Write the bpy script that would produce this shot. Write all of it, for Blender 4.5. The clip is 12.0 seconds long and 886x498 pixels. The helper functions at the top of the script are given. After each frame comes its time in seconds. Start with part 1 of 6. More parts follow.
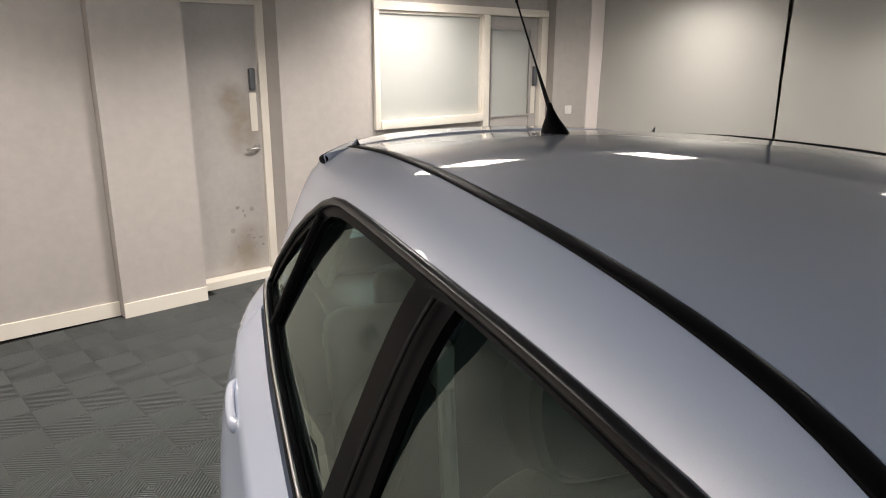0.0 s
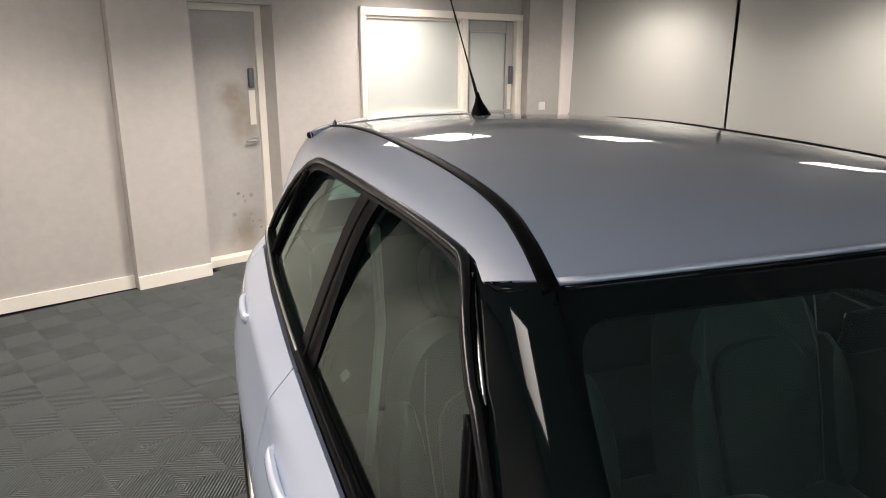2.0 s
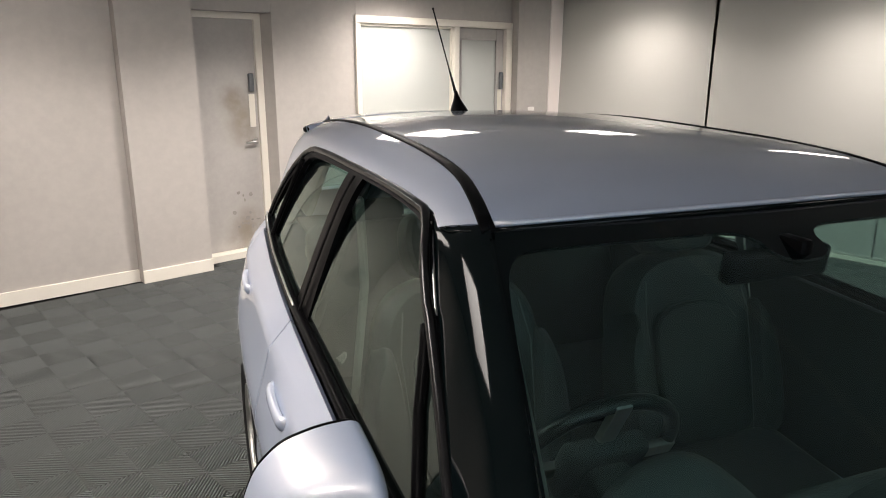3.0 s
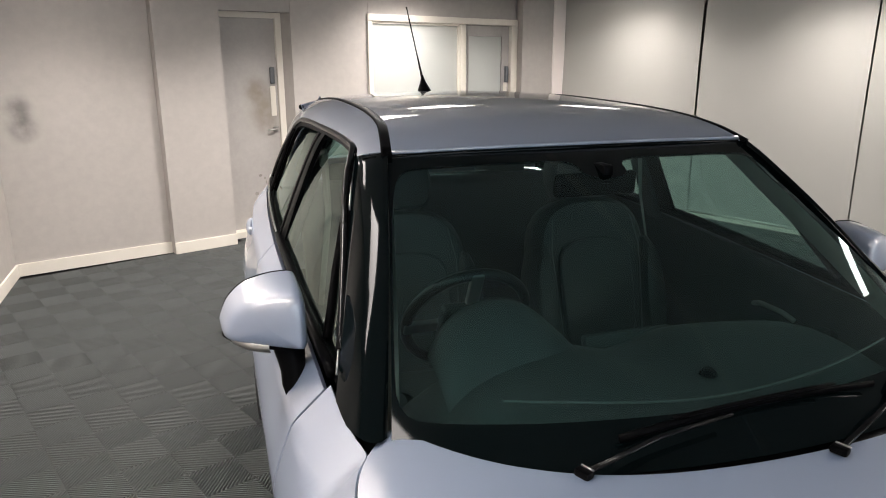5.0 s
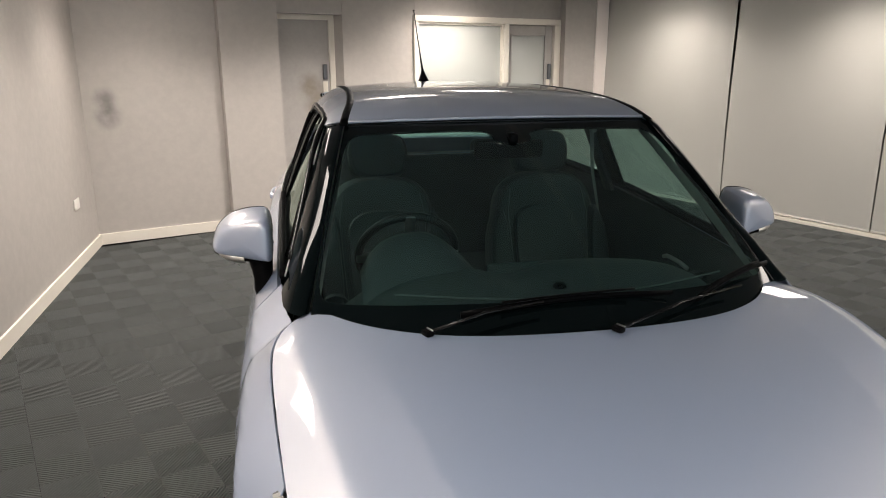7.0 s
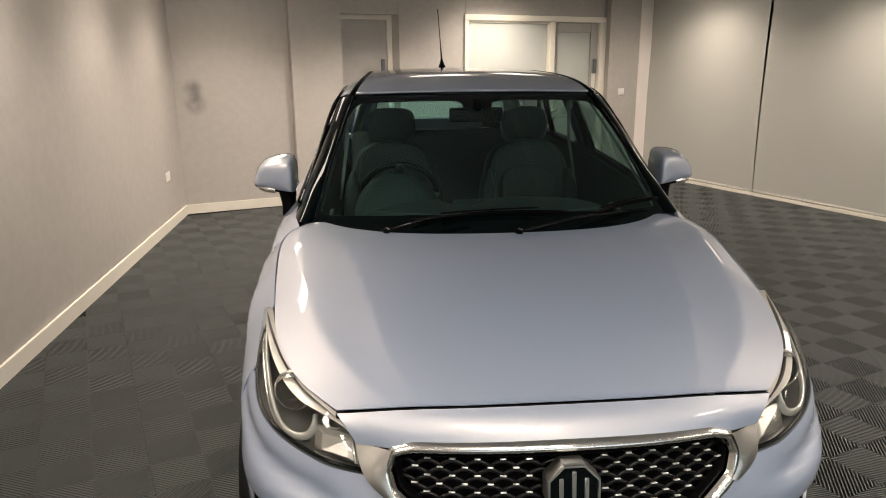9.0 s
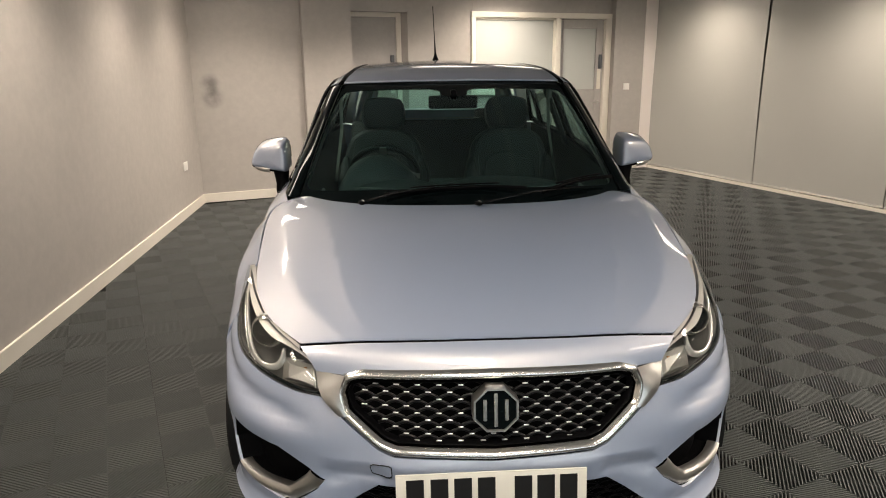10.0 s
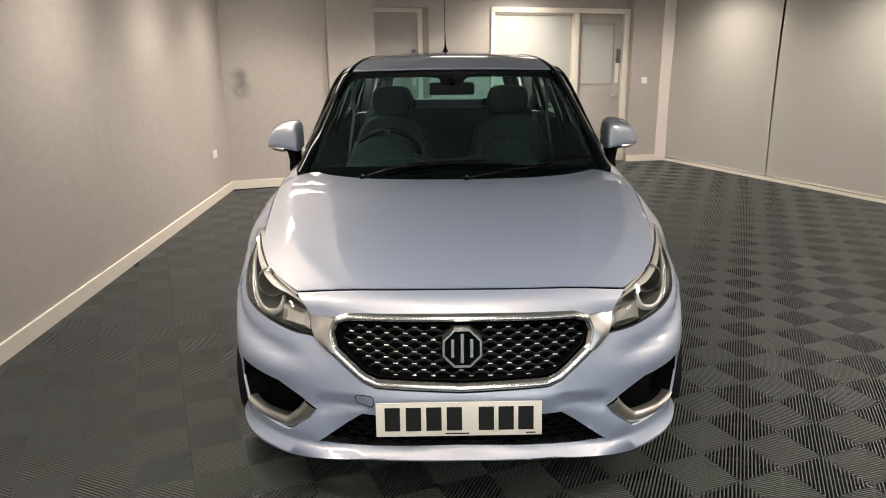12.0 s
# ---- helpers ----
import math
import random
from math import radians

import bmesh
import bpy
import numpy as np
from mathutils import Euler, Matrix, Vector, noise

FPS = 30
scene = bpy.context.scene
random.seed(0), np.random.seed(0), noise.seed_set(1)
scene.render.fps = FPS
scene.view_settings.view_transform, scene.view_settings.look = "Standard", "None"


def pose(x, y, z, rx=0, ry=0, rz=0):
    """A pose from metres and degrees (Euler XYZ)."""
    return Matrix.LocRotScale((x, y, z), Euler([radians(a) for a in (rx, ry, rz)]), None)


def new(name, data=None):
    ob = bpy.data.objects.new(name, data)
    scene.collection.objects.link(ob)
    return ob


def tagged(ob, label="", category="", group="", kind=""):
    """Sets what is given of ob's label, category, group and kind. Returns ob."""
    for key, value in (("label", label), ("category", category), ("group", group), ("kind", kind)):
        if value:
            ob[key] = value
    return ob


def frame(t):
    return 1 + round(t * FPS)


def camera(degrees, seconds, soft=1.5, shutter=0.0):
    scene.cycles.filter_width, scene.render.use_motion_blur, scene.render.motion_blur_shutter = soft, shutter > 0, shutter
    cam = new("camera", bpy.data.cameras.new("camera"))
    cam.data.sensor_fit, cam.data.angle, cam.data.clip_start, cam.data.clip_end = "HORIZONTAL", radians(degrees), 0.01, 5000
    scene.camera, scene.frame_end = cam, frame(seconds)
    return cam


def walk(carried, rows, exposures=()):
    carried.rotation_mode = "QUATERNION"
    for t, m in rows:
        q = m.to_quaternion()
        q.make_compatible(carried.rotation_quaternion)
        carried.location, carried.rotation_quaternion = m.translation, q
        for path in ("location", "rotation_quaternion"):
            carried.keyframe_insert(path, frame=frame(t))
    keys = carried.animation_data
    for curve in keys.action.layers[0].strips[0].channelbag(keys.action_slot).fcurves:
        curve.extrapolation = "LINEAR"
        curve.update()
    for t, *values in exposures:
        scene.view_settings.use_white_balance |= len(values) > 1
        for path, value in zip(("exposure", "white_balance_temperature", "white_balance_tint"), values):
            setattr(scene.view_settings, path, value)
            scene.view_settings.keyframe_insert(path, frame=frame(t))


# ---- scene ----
EXPO = 0.0
cam = camera(64.5, 12.0, soft=1.0)
# seconds, x, y, z, yaw, pitch, lean
PATH = [
    (0.0, -0.871, -0.256, 1.706, -19.90, -15.74, 0.22),
    (0.5, -0.904, -0.417, 1.704, -20.14, -15.75, 0.47),
    (1.0, -0.917, -0.552, 1.707, -20.09, -15.74, 0.12),
    (1.5, -0.934, -0.720, 1.702, -20.17, -15.72, 0.13),
    (2.0, -0.957, -0.892, 1.715, -20.21, -15.72, 0.09),
    (2.5, -0.982, -1.038, 1.714, -20.26, -15.17, 0.05),
    (3.0, -1.000, -1.179, 1.695, -20.39, -15.08, 0.15),
    (5.0, -0.931, -1.848, 1.656, -17.63, -15.19, -0.16),
    (5.5, -0.880, -2.001, 1.651, -16.96, -15.22, -0.13),
    (6.0, -0.816, -2.156, 1.635, -15.99, -15.18, -0.03),
    (6.5, -0.753, -2.317, 1.651, -13.31, -15.23, -0.24),
    (7.0, -0.673, -2.489, 1.629, -11.27, -15.15, -0.24),
    (9.0, -0.400, -3.323, 1.571, -4.64, -15.10, -0.47),
    (9.5, -0.329, -3.516, 1.563, -3.27, -15.17, -0.53),
    (10.0, -0.215, -3.654, 1.542, -2.67, -15.23, -0.61),
    (10.5, -0.132, -3.779, 1.524, -1.98, -15.25, -0.59),
    (11.0, -0.090, -3.872, 1.510, -0.94, -15.28, -0.57),
    (11.5, -0.071, -3.954, 1.508, -0.27, -15.32, -0.60),
    (12.0, -0.058, -3.974, 1.508, -0.05, -15.46, -0.58),
]
walk(cam, [(t, pose(x, y, z, 0, 0, yaw) @ pose(0, 0, 0, 90 + pitch) @ pose(0, 0, 0, 0, 0, lean)) for t, x, y, z, yaw, pitch, lean in PATH],
     exposures=[(0.0, EXPO + 0.04, 6300, 10), (2.0, EXPO + 0.25, 6300, 10), (5.5, EXPO + 0.29, 6150, 10), (7.0, EXPO + 0.14, 6420, 10), (9.0, EXPO, 7000, 10), (10.5, EXPO + 0.02, 6950, 10), (12.0, EXPO + 0.06, 6750, 10)])

# ---- world: a closed room, so only a faint grey outside ----
world = bpy.data.worlds.new("world")
scene.world = world
world.use_nodes = True
world.node_tree.nodes["Background"].inputs[0].default_value = (0.5, 0.52, 0.55, 1)
world.node_tree.nodes["Background"].inputs[1].default_value = 0.05


# ---- materials ----
def material(name, color, rough=0.5, metal=0.0, vary=0.0, scale=3.0, grain=0.0, grain_scale=200.0, bump=0.0, bump_scale=300.0,
             coat=0.0, tint=None, spec=0.5, per_object=0.0, rough_vary=0.0):
    """A principled material with colour variation at two scales, fine relief and an optional clear coat."""
    m = bpy.data.materials.new(name)
    m.use_nodes = True
    n, l = m.node_tree.nodes, m.node_tree.links
    b = n["Principled BSDF"]
    b.inputs["Base Color"].default_value = (*color, 1)
    b.inputs["Roughness"].default_value = rough
    b.inputs["Metallic"].default_value = metal
    b.inputs["Specular IOR Level"].default_value = spec
    b.inputs["Coat Weight"].default_value = coat
    b.inputs["Coat Roughness"].default_value = 0.02
    tc = n.new("ShaderNodeTexCoord")
    col = None

    def noise_node(s, detail=5.0, rough_n=0.6):
        t = n.new("ShaderNodeTexNoise")
        t.inputs["Scale"].default_value, t.inputs["Detail"].default_value, t.inputs["Roughness"].default_value = s, detail, rough_n
        l.new(tc.outputs["Object"], t.inputs["Vector"])
        return t

    def mixed(prev, fac_socket, amount, other):
        mx = n.new("ShaderNodeMix")
        mx.data_type, mx.blend_type = "RGBA", "MIX"
        if prev is None:
            mx.inputs[6].default_value = (*color, 1)
        else:
            l.new(prev, mx.inputs[6])
        mx.inputs[7].default_value = (*other, 1)
        mp = n.new("ShaderNodeMapRange")
        mp.inputs[1].default_value, mp.inputs[2].default_value = 0.35, 0.7
        mp.inputs[3].default_value, mp.inputs[4].default_value = 0.0, amount
        l.new(fac_socket, mp.inputs[0])
        l.new(mp.outputs[0], mx.inputs[0])
        return mx.outputs[2]

    dark = tint or tuple(c * 0.55 for c in color)
    if vary:
        col = mixed(col, noise_node(scale).outputs["Fac"], vary, dark)
    if grain:
        col = mixed(col, noise_node(grain_scale, 2.0).outputs["Fac"], grain, tuple(min(1, c * 1.5) for c in color))
    if per_object:
        oi = n.new("ShaderNodeObjectInfo")
        col = mixed(col, oi.outputs["Random"], per_object, dark)
    if col is not None:
        l.new(col, b.inputs["Base Color"])
    if rough_vary:
        mp = n.new("ShaderNodeMapRange")
        mp.inputs[3].default_value, mp.inputs[4].default_value = rough - rough_vary, rough + rough_vary
        l.new(noise_node(scale * 1.7).outputs["Fac"], mp.inputs[0])
        l.new(mp.outputs[0], b.inputs["Roughness"])
    if bump:
        bp = n.new("ShaderNodeBump")
        bp.inputs["Strength"].default_value, bp.inputs["Distance"].default_value = bump, 0.002
        l.new(noise_node(bump_scale, 4.0).outputs["Fac"], bp.inputs["Height"])
        l.new(bp.outputs[0], b.inputs["Normal"])
    return m


def glass(name, tint, gloss=(1.0, 1.0, 1.0), base=0.06):
    """A thin pane: tinted, with mirror gloss growing towards grazing view."""
    m = bpy.data.materials.new(name)
    m.use_nodes = True
    n, l = m.node_tree.nodes, m.node_tree.links
    n.remove(n["Principled BSDF"])
    tr, gl, fr, mx = n.new("ShaderNodeBsdfTransparent"), n.new("ShaderNodeBsdfGlossy"), n.new("ShaderNodeLayerWeight"), n.new("ShaderNodeMixShader")
    pw, ma = n.new("ShaderNodeMath"), n.new("ShaderNodeMath")
    pw.operation, ma.operation = "POWER", "MULTIPLY_ADD"
    pw.inputs[1].default_value, ma.inputs[1].default_value, ma.inputs[2].default_value = 5.0, 1 - base, base
    tr.inputs[0].default_value = (*tint, 1)
    gl.inputs["Roughness"].default_value = 0.01
    gl.inputs[0].default_value = (*gloss, 1)
    fr.inputs[0].default_value = 0.5
    l.new(fr.outputs["Facing"], pw.inputs[0])
    l.new(pw.outputs[0], ma.inputs[0])
    l.new(ma.outputs[0], mx.inputs[0])
    l.new(tr.outputs[0], mx.inputs[1])
    l.new(gl.outputs[0], mx.inputs[2])
    l.new(mx.outputs[0], n["Material Output"].inputs[0])
    return m


def glow(name, color, strength):
    m = bpy.data.materials.new(name)
    m.use_nodes = True
    b = m.node_tree.nodes["Principled BSDF"]
    b.inputs["Base Color"].default_value = (0.8, 0.8, 0.8, 1)
    b.inputs["Emission Color"].default_value = (*color, 1)
    b.inputs["Emission Strength"].default_value = strength
    return m


def car_paint(name, pigment, flake, share):
    """Metallic paint: a blue pigment and silver flakes under one clear coat."""
    m = material(name, pigment, 0.5, 0.0, spec=0.4, grain=0.15, grain_scale=900, coat=1.0, vary=0.06, scale=2.0)
    n, l = m.node_tree.nodes, m.node_tree.links
    fl, mx = n.new("ShaderNodeBsdfPrincipled"), n.new("ShaderNodeMixShader")
    fl.inputs["Base Color"].default_value = (*flake, 1)
    fl.inputs["Metallic"].default_value, fl.inputs["Roughness"].default_value = 1.0, 0.50
    fl.inputs["Coat Weight"].default_value, fl.inputs["Coat Roughness"].default_value = 1.0, 0.02
    tc, ns, mp = n.new("ShaderNodeTexCoord"), n.new("ShaderNodeTexNoise"), n.new("ShaderNodeMapRange")
    ns.inputs["Scale"].default_value, ns.inputs["Detail"].default_value = 1400.0, 1.0
    mp.inputs[3].default_value, mp.inputs[4].default_value = share - 0.12, share + 0.12
    l.new(tc.outputs["Object"], ns.inputs["Vector"])
    l.new(ns.outputs["Fac"], mp.inputs[0])
    l.new(mp.outputs[0], mx.inputs[0])
    l.new(n["Principled BSDF"].outputs[0], mx.inputs[1])
    l.new(fl.outputs[0], mx.inputs[2])
    l.new(mx.outputs[0], n["Material Output"].inputs[0])
    return m


LAMP_COLOR, LAMP_GLOW, LAMP_POWER = (1.0, 0.895, 0.805), 9.0, 39.5
M_WALL = material("wall_paint", (0.405, 0.378, 0.35), 0.75, vary=0.35, scale=0.9, tint=(0.31, 0.295, 0.275), grain=0.12, grain_scale=14.0, bump=0.25, bump_scale=220)
M_CEIL = material("ceiling_white", (0.60, 0.61, 0.62), 0.8, vary=0.1, scale=2.0, bump=0.1)
M_TRIM = material("cream_gloss_paint", (0.74, 0.70, 0.62), 0.45, vary=0.25, scale=5.0, tint=(0.6, 0.55, 0.47), bump=0.08, bump_scale=60)
M_PINKTRIM = material("warm_white_paint", (0.80, 0.74, 0.70), 0.5, vary=0.2, scale=4.0, tint=(0.7, 0.62, 0.58))
M_FLOORBASE = material("floor_under", (0.004, 0.004, 0.004), 0.95, vary=0.3)
M_TILE = material("grey_plastic_tile", (0.080, 0.087, 0.085), 0.5, vary=0.35, scale=1.6, tint=(0.058, 0.064, 0.063), grain=0.12, grain_scale=60, bump=0.15, bump_scale=400, per_object=0.1, rough_vary=0.1)
M_DOOR = material("door_grey_paint", (0.395, 0.375, 0.355), 0.5, vary=0.45, scale=3.2, tint=(0.30, 0.28, 0.265), grain=0.1, grain_scale=25, bump=0.1, bump_scale=150)
M_SMUDGE = material("dirt_smudge", (0.22, 0.20, 0.185), 0.8, vary=0.6, scale=18.0, tint=(0.36, 0.34, 0.32))
M_PANEL = material("frosted_pane", (0.50, 0.515, 0.49), 0.28, vary=0.3, scale=1.3, tint=(0.42, 0.44, 0.425))
M_BLIND = material("grey_blind_fabric", (0.42, 0.415, 0.385), 0.65, vary=0.3, scale=0.8, tint=(0.37, 0.36, 0.335), grain=0.08, grain_scale=300, bump=0.12, bump_scale=900)
M_STEEL = material("brushed_steel", (0.55, 0.54, 0.52), 0.32, 1.0, vary=0.2, scale=20)
M_LOCK = material("dark_grey_metal", (0.16, 0.17, 0.18), 0.4, 0.6, vary=0.2, scale=30)
M_WHITEPL = material("white_plastic", (0.78, 0.76, 0.72), 0.4, vary=0.1, scale=20)
M_LAMP = glow("lamp_diffuser", LAMP_COLOR, LAMP_GLOW)
M_PAINT = car_paint("silver_blue_metallic_paint", (0.26, 0.365, 0.565), (0.89, 0.835, 0.78), 0.42)
M_BLACK = material("gloss_black", (0.002, 0.004, 0.0045), 0.06, 0.0, coat=0.0, spec=0.15, vary=0.1, scale=6)
M_SATIN = material("satin_black_plastic", (0.0035, 0.0035, 0.004), 0.30, spec=0.03, bump=0.06, bump_scale=700, vary=0.2, scale=8)
M_TRIMGLOSS = material("black_window_trim", (0.004, 0.004, 0.0045), 0.22, spec=0.3, bump=0.04, bump_scale=700, vary=0.2, scale=8)
M_RUBBER = material("black_rubber", (0.007, 0.007, 0.0075), 0.6, spec=0.2, bump=0.2, bump_scale=500, vary=0.2, scale=10)
M_CHROME = material("chrome", (0.70, 0.69, 0.66), 0.24, 1.0, vary=0.08, scale=9)
M_SATCHROME = material("satin_chrome", (0.62, 0.61, 0.585), 0.34, 1.0, vary=0.12, scale=12)
M_GLASS = glass("tinted_glass", (0.47, 0.68, 0.66), (0.80, 0.97, 0.97))
M_SIDEGLASS = glass("side_glass", (0.54, 0.64, 0.60), (0.82, 0.95, 0.88), 0.11)
M_CLEAR = glass("clear_lens", (0.93, 0.94, 0.93))
M_LEATHER = material("black_leather", (0.050, 0.054, 0.055), 0.45, vary=0.3, scale=7, bump=0.3, bump_scale=500)
M_DASH = material("dash_soft_plastic", (0.040, 0.044, 0.045), 0.55, vary=0.25, scale=6, bump=0.3, bump_scale=600)
# dash plastic again, made paler for the light on the instrument hood
M_DASH_LIT = material("dash_soft_plastic_lit", (0.055, 0.060, 0.062), 0.5, vary=0.2, scale=6, bump=0.3, bump_scale=600)
M_LINING = material("grey_headlining", (0.30, 0.30, 0.28), 0.9, vary=0.2, scale=10, bump=0.2, bump_scale=500)
M_PALETRIM = material("pale_pillar_trim", (0.42, 0.42, 0.38), 0.7, vary=0.15, scale=8, bump=0.15, bump_scale=500)
M_RIMLEATHER = material("wheel_leather", (0.010, 0.011, 0.011), 0.28, vary=0.2, scale=30, bump=0.2, bump_scale=500)
M_SEAM = material("grey_stitch_and_line", (0.15, 0.155, 0.15), 0.6, vary=0.2, scale=60)
M_PLATE = material("plate_white", (0.80, 0.78, 0.70), 0.35, vary=0.06, scale=12)
M_INK = material("plate_black", (0.008, 0.008, 0.008), 0.4, vary=0.1, scale=20)
M_AMBER = material("amber_reflector", (0.55, 0.30, 0.12), 0.25, 0.3, vary=0.2, scale=30)
M_REFLECT = material("lamp_reflector", (0.66, 0.65, 0.62), 0.32, 0.5, vary=0.1, scale=40)
M_HOUSING = material("dark_lamp_housing", (0.30, 0.30, 0.29), 0.30, 0.75, vary=0.3, scale=25)
# pale colour stands in for light caught by the headlight's upper edge
M_EDGE_GLINT = material("pale_edge_glint", (0.72, 0.69, 0.65), 0.38, 0.3, vary=0.1, scale=20)
M_DAYLIGHT = glow("daylit_pane", (0.80, 0.92, 1.0), 1.2)
M_POCKET = material("matt_black_plastic", (0.004, 0.004, 0.0045), 0.6, spec=0.03, bump=0.3, bump_scale=250, vary=0.2, scale=15)
M_TIP = material("bright_tip", (0.78, 0.78, 0.77), 0.3, 0.4, vary=0.1, scale=40)
M_MESH = material("grille_black", (0.006, 0.006, 0.0065), 0.34, spec=0.3, vary=0.2, scale=20)
M_MIRROR = material("mirror_glass", (0.8, 0.8, 0.8), 0.01, 1.0)
M_DISC = material("brake_steel", (0.28, 0.27, 0.26), 0.35, 1.0, vary=0.2, scale=30)


def smudged(m, spots, color, amount):
    """Adds soft dirt patches (x, y, z, radius) to a material's base colour, broken up by noise."""
    n, l = m.node_tree.nodes, m.node_tree.links
    b = n["Principled BSDF"]
    tc = n.new("ShaderNodeTexCoord")
    old = b.inputs["Base Color"].links[0].from_socket
    ns = n.new("ShaderNodeTexNoise")
    ns.inputs["Scale"].default_value, ns.inputs["Detail"].default_value = 9.0, 4.0
    l.new(tc.outputs["Object"], ns.inputs["Vector"])
    for x, y, z, r in spots:
        dv = n.new("ShaderNodeVectorMath")
        dv.operation = "DISTANCE"
        dv.inputs[1].default_value = (x, y, z)
        l.new(tc.outputs["Object"], dv.inputs[0])
        mp = n.new("ShaderNodeMapRange")
        mp.interpolation_type = "SMOOTHSTEP"
        mp.inputs[1].default_value, mp.inputs[2].default_value = r, r * 0.15
        mp.inputs[3].default_value, mp.inputs[4].default_value = 0.0, amount
        l.new(dv.outputs["Value"], mp.inputs[0])
        mu, mx = n.new("ShaderNodeMath"), n.new("ShaderNodeMix")
        mu.operation, mx.data_type = "MULTIPLY", "RGBA"
        mq = n.new("ShaderNodeMapRange")
        mq.inputs[1].default_value, mq.inputs[2].default_value, mq.inputs[3].default_value = 0.25, 0.6, 0.25
        l.new(ns.outputs["Fac"], mq.inputs[0])
        l.new(mp.outputs[0], mu.inputs[0])
        l.new(mq.outputs[0], mu.inputs[1])
        l.new(mu.outputs[0], mx.inputs[0])
        l.new(old, mx.inputs[6])
        mx.inputs[7].default_value = (*color, 1)
        old = mx.outputs[2]
    l.new(old, b.inputs["Base Color"])
    return m


def rounded(poly, times=2, cut=0.25):
    """A closed outline with its corners cut round."""
    p = [np.array(q, float) for q in poly]
    for _ in range(times):
        p = [q for a, b in zip(p, p[1:] + p[:1]) for q in (a * (1 - cut) + b * cut, a * cut + b * (1 - cut))]
    return [tuple(q) for q in p]


# ---- mesh helpers ----
def thing(name, label, category, group="", kind="", at=(0, 0, 0)):
    ob = new(name)
    ob.empty_display_size = 0.1
    ob.location = at
    return tagged(ob, label, category, group, kind)


def part(name, verts, faces, mat, parent=None, label="", smooth=False, normals=None):
    me = bpy.data.meshes.new(name)
    me.from_pydata([tuple(v) for v in verts], [], [tuple(f) for f in faces])
    me.materials.append(mat)
    if smooth:
        me.polygons.foreach_set("use_smooth", [True] * len(me.polygons))
    me.update()
    if normals is not None:
        me.normals_split_custom_set_from_vertices([tuple(v) for v in normals])
    ob = new(name, me)
    if parent is not None:
        ob.parent = parent
        ob.matrix_parent_inverse = Matrix.Translation(parent.location).inverted() if parent.type == "EMPTY" else Matrix()
    if label:
        tagged(ob, label)
    return ob


def bm_part(name, bm, mat, parent=None, label="", smooth=True, angle=40):
    """Links a bmesh as one mesh object, smooth but for edges sharper than the angle."""
    me = bpy.data.meshes.new(name)
    bmesh.ops.recalc_face_normals(bm, faces=bm.faces)
    for f in bm.faces:
        f.smooth = smooth
    for e in bm.edges:
        e.smooth = not (len(e.link_faces) == 2 and e.calc_face_angle(0) > radians(angle))
    bm.to_mesh(me)
    bm.free()
    me.materials.append(mat)
    ob = new(name, me)
    if parent is not None:
        ob.parent = parent
        ob.matrix_parent_inverse = Matrix.Translation(parent.location).inverted() if parent.type == "EMPTY" else Matrix()
    if label:
        tagged(ob, label)
    return ob


def box_bm(size, m=Matrix(), bevel=0.0, segs=2, bm=None):
    """A box of that size about the pose m, with rounded edges; added to bm if given."""
    own = bmesh.new()
    bmesh.ops.create_cube(own, size=1.0, matrix=Matrix.Diagonal((*size, 1)))
    if bevel:
        bmesh.ops.bevel(own, geom=list(own.edges), offset=bevel, segments=segs, profile=0.6, affect="EDGES")
    own.transform(m)
    if bm is None:
        return own
    tmp = bpy.data.meshes.new("tmp")
    own.to_mesh(tmp)
    own.free()
    bm.from_mesh(tmp)
    bpy.data.meshes.remove(tmp)
    return bm


def tube(points, radius, sides=8, closed=False, flat=1.0, taper=None):
    """Vertices and faces of a bar swept along points; flat squeezes it, taper is the end's radius."""
    pts = [Vector(p) for p in points]
    n, verts, faces = len(pts), [], []
    up = Vector((0, 0, 1))
    for i, p in enumerate(pts):
        a, b = pts[(i - 1) % n] if closed or i else p, pts[(i + 1) % n] if closed or i < n - 1 else p
        d = (b - a).normalized()
        s = d.cross(up)
        s = s.normalized() if s.length > 1e-4 else Vector((1, 0, 0))
        w = s.cross(d).normalized()
        r = radius if taper is None else radius + (taper - radius) * i / (n - 1)
        for k in range(sides):
            c = 2 * math.pi * k / sides
            verts.append(p + s * (r * math.cos(c)) + w * (r * flat * math.sin(c)))
    for i in range(n if closed else n - 1):
        j = (i + 1) % n
        for k in range(sides):
            k2 = (k + 1) % sides
            faces.append((i * sides + k, i * sides + k2, j * sides + k2, j * sides + k))
    if not closed:
        faces.append(tuple(reversed(range(sides))))
        faces.append(tuple(range((n - 1) * sides, n * sides)))
    return verts, faces


def lathe_bm(profile, sides=32, m=Matrix()):
    """A turned solid about the y axis from (radius, y) pairs."""
    bm = bmesh.new()
    rings = []
    for r, y in profile:
        rings.append([bm.verts.new((r * math.cos(2 * math.pi * k / sides), y, r * math.sin(2 * math.pi * k / sides))) for k in range(sides)] if r > 1e-5
                     else [bm.verts.new((0, y, 0))])
    for a, b in zip(rings, rings[1:]):
        for k in range(sides):
            k2 = (k + 1) % sides
            if len(a) > 1 and len(b) > 1:
                bm.faces.new((a[k], a[k2], b[k2], b[k]))
            elif len(a) > 1:
                bm.faces.new((a[k], a[k2], b[0]))
            elif len(b) > 1:
                bm.faces.new((a[0], b[k2], b[k]))
    bm.transform(m)
    return bm


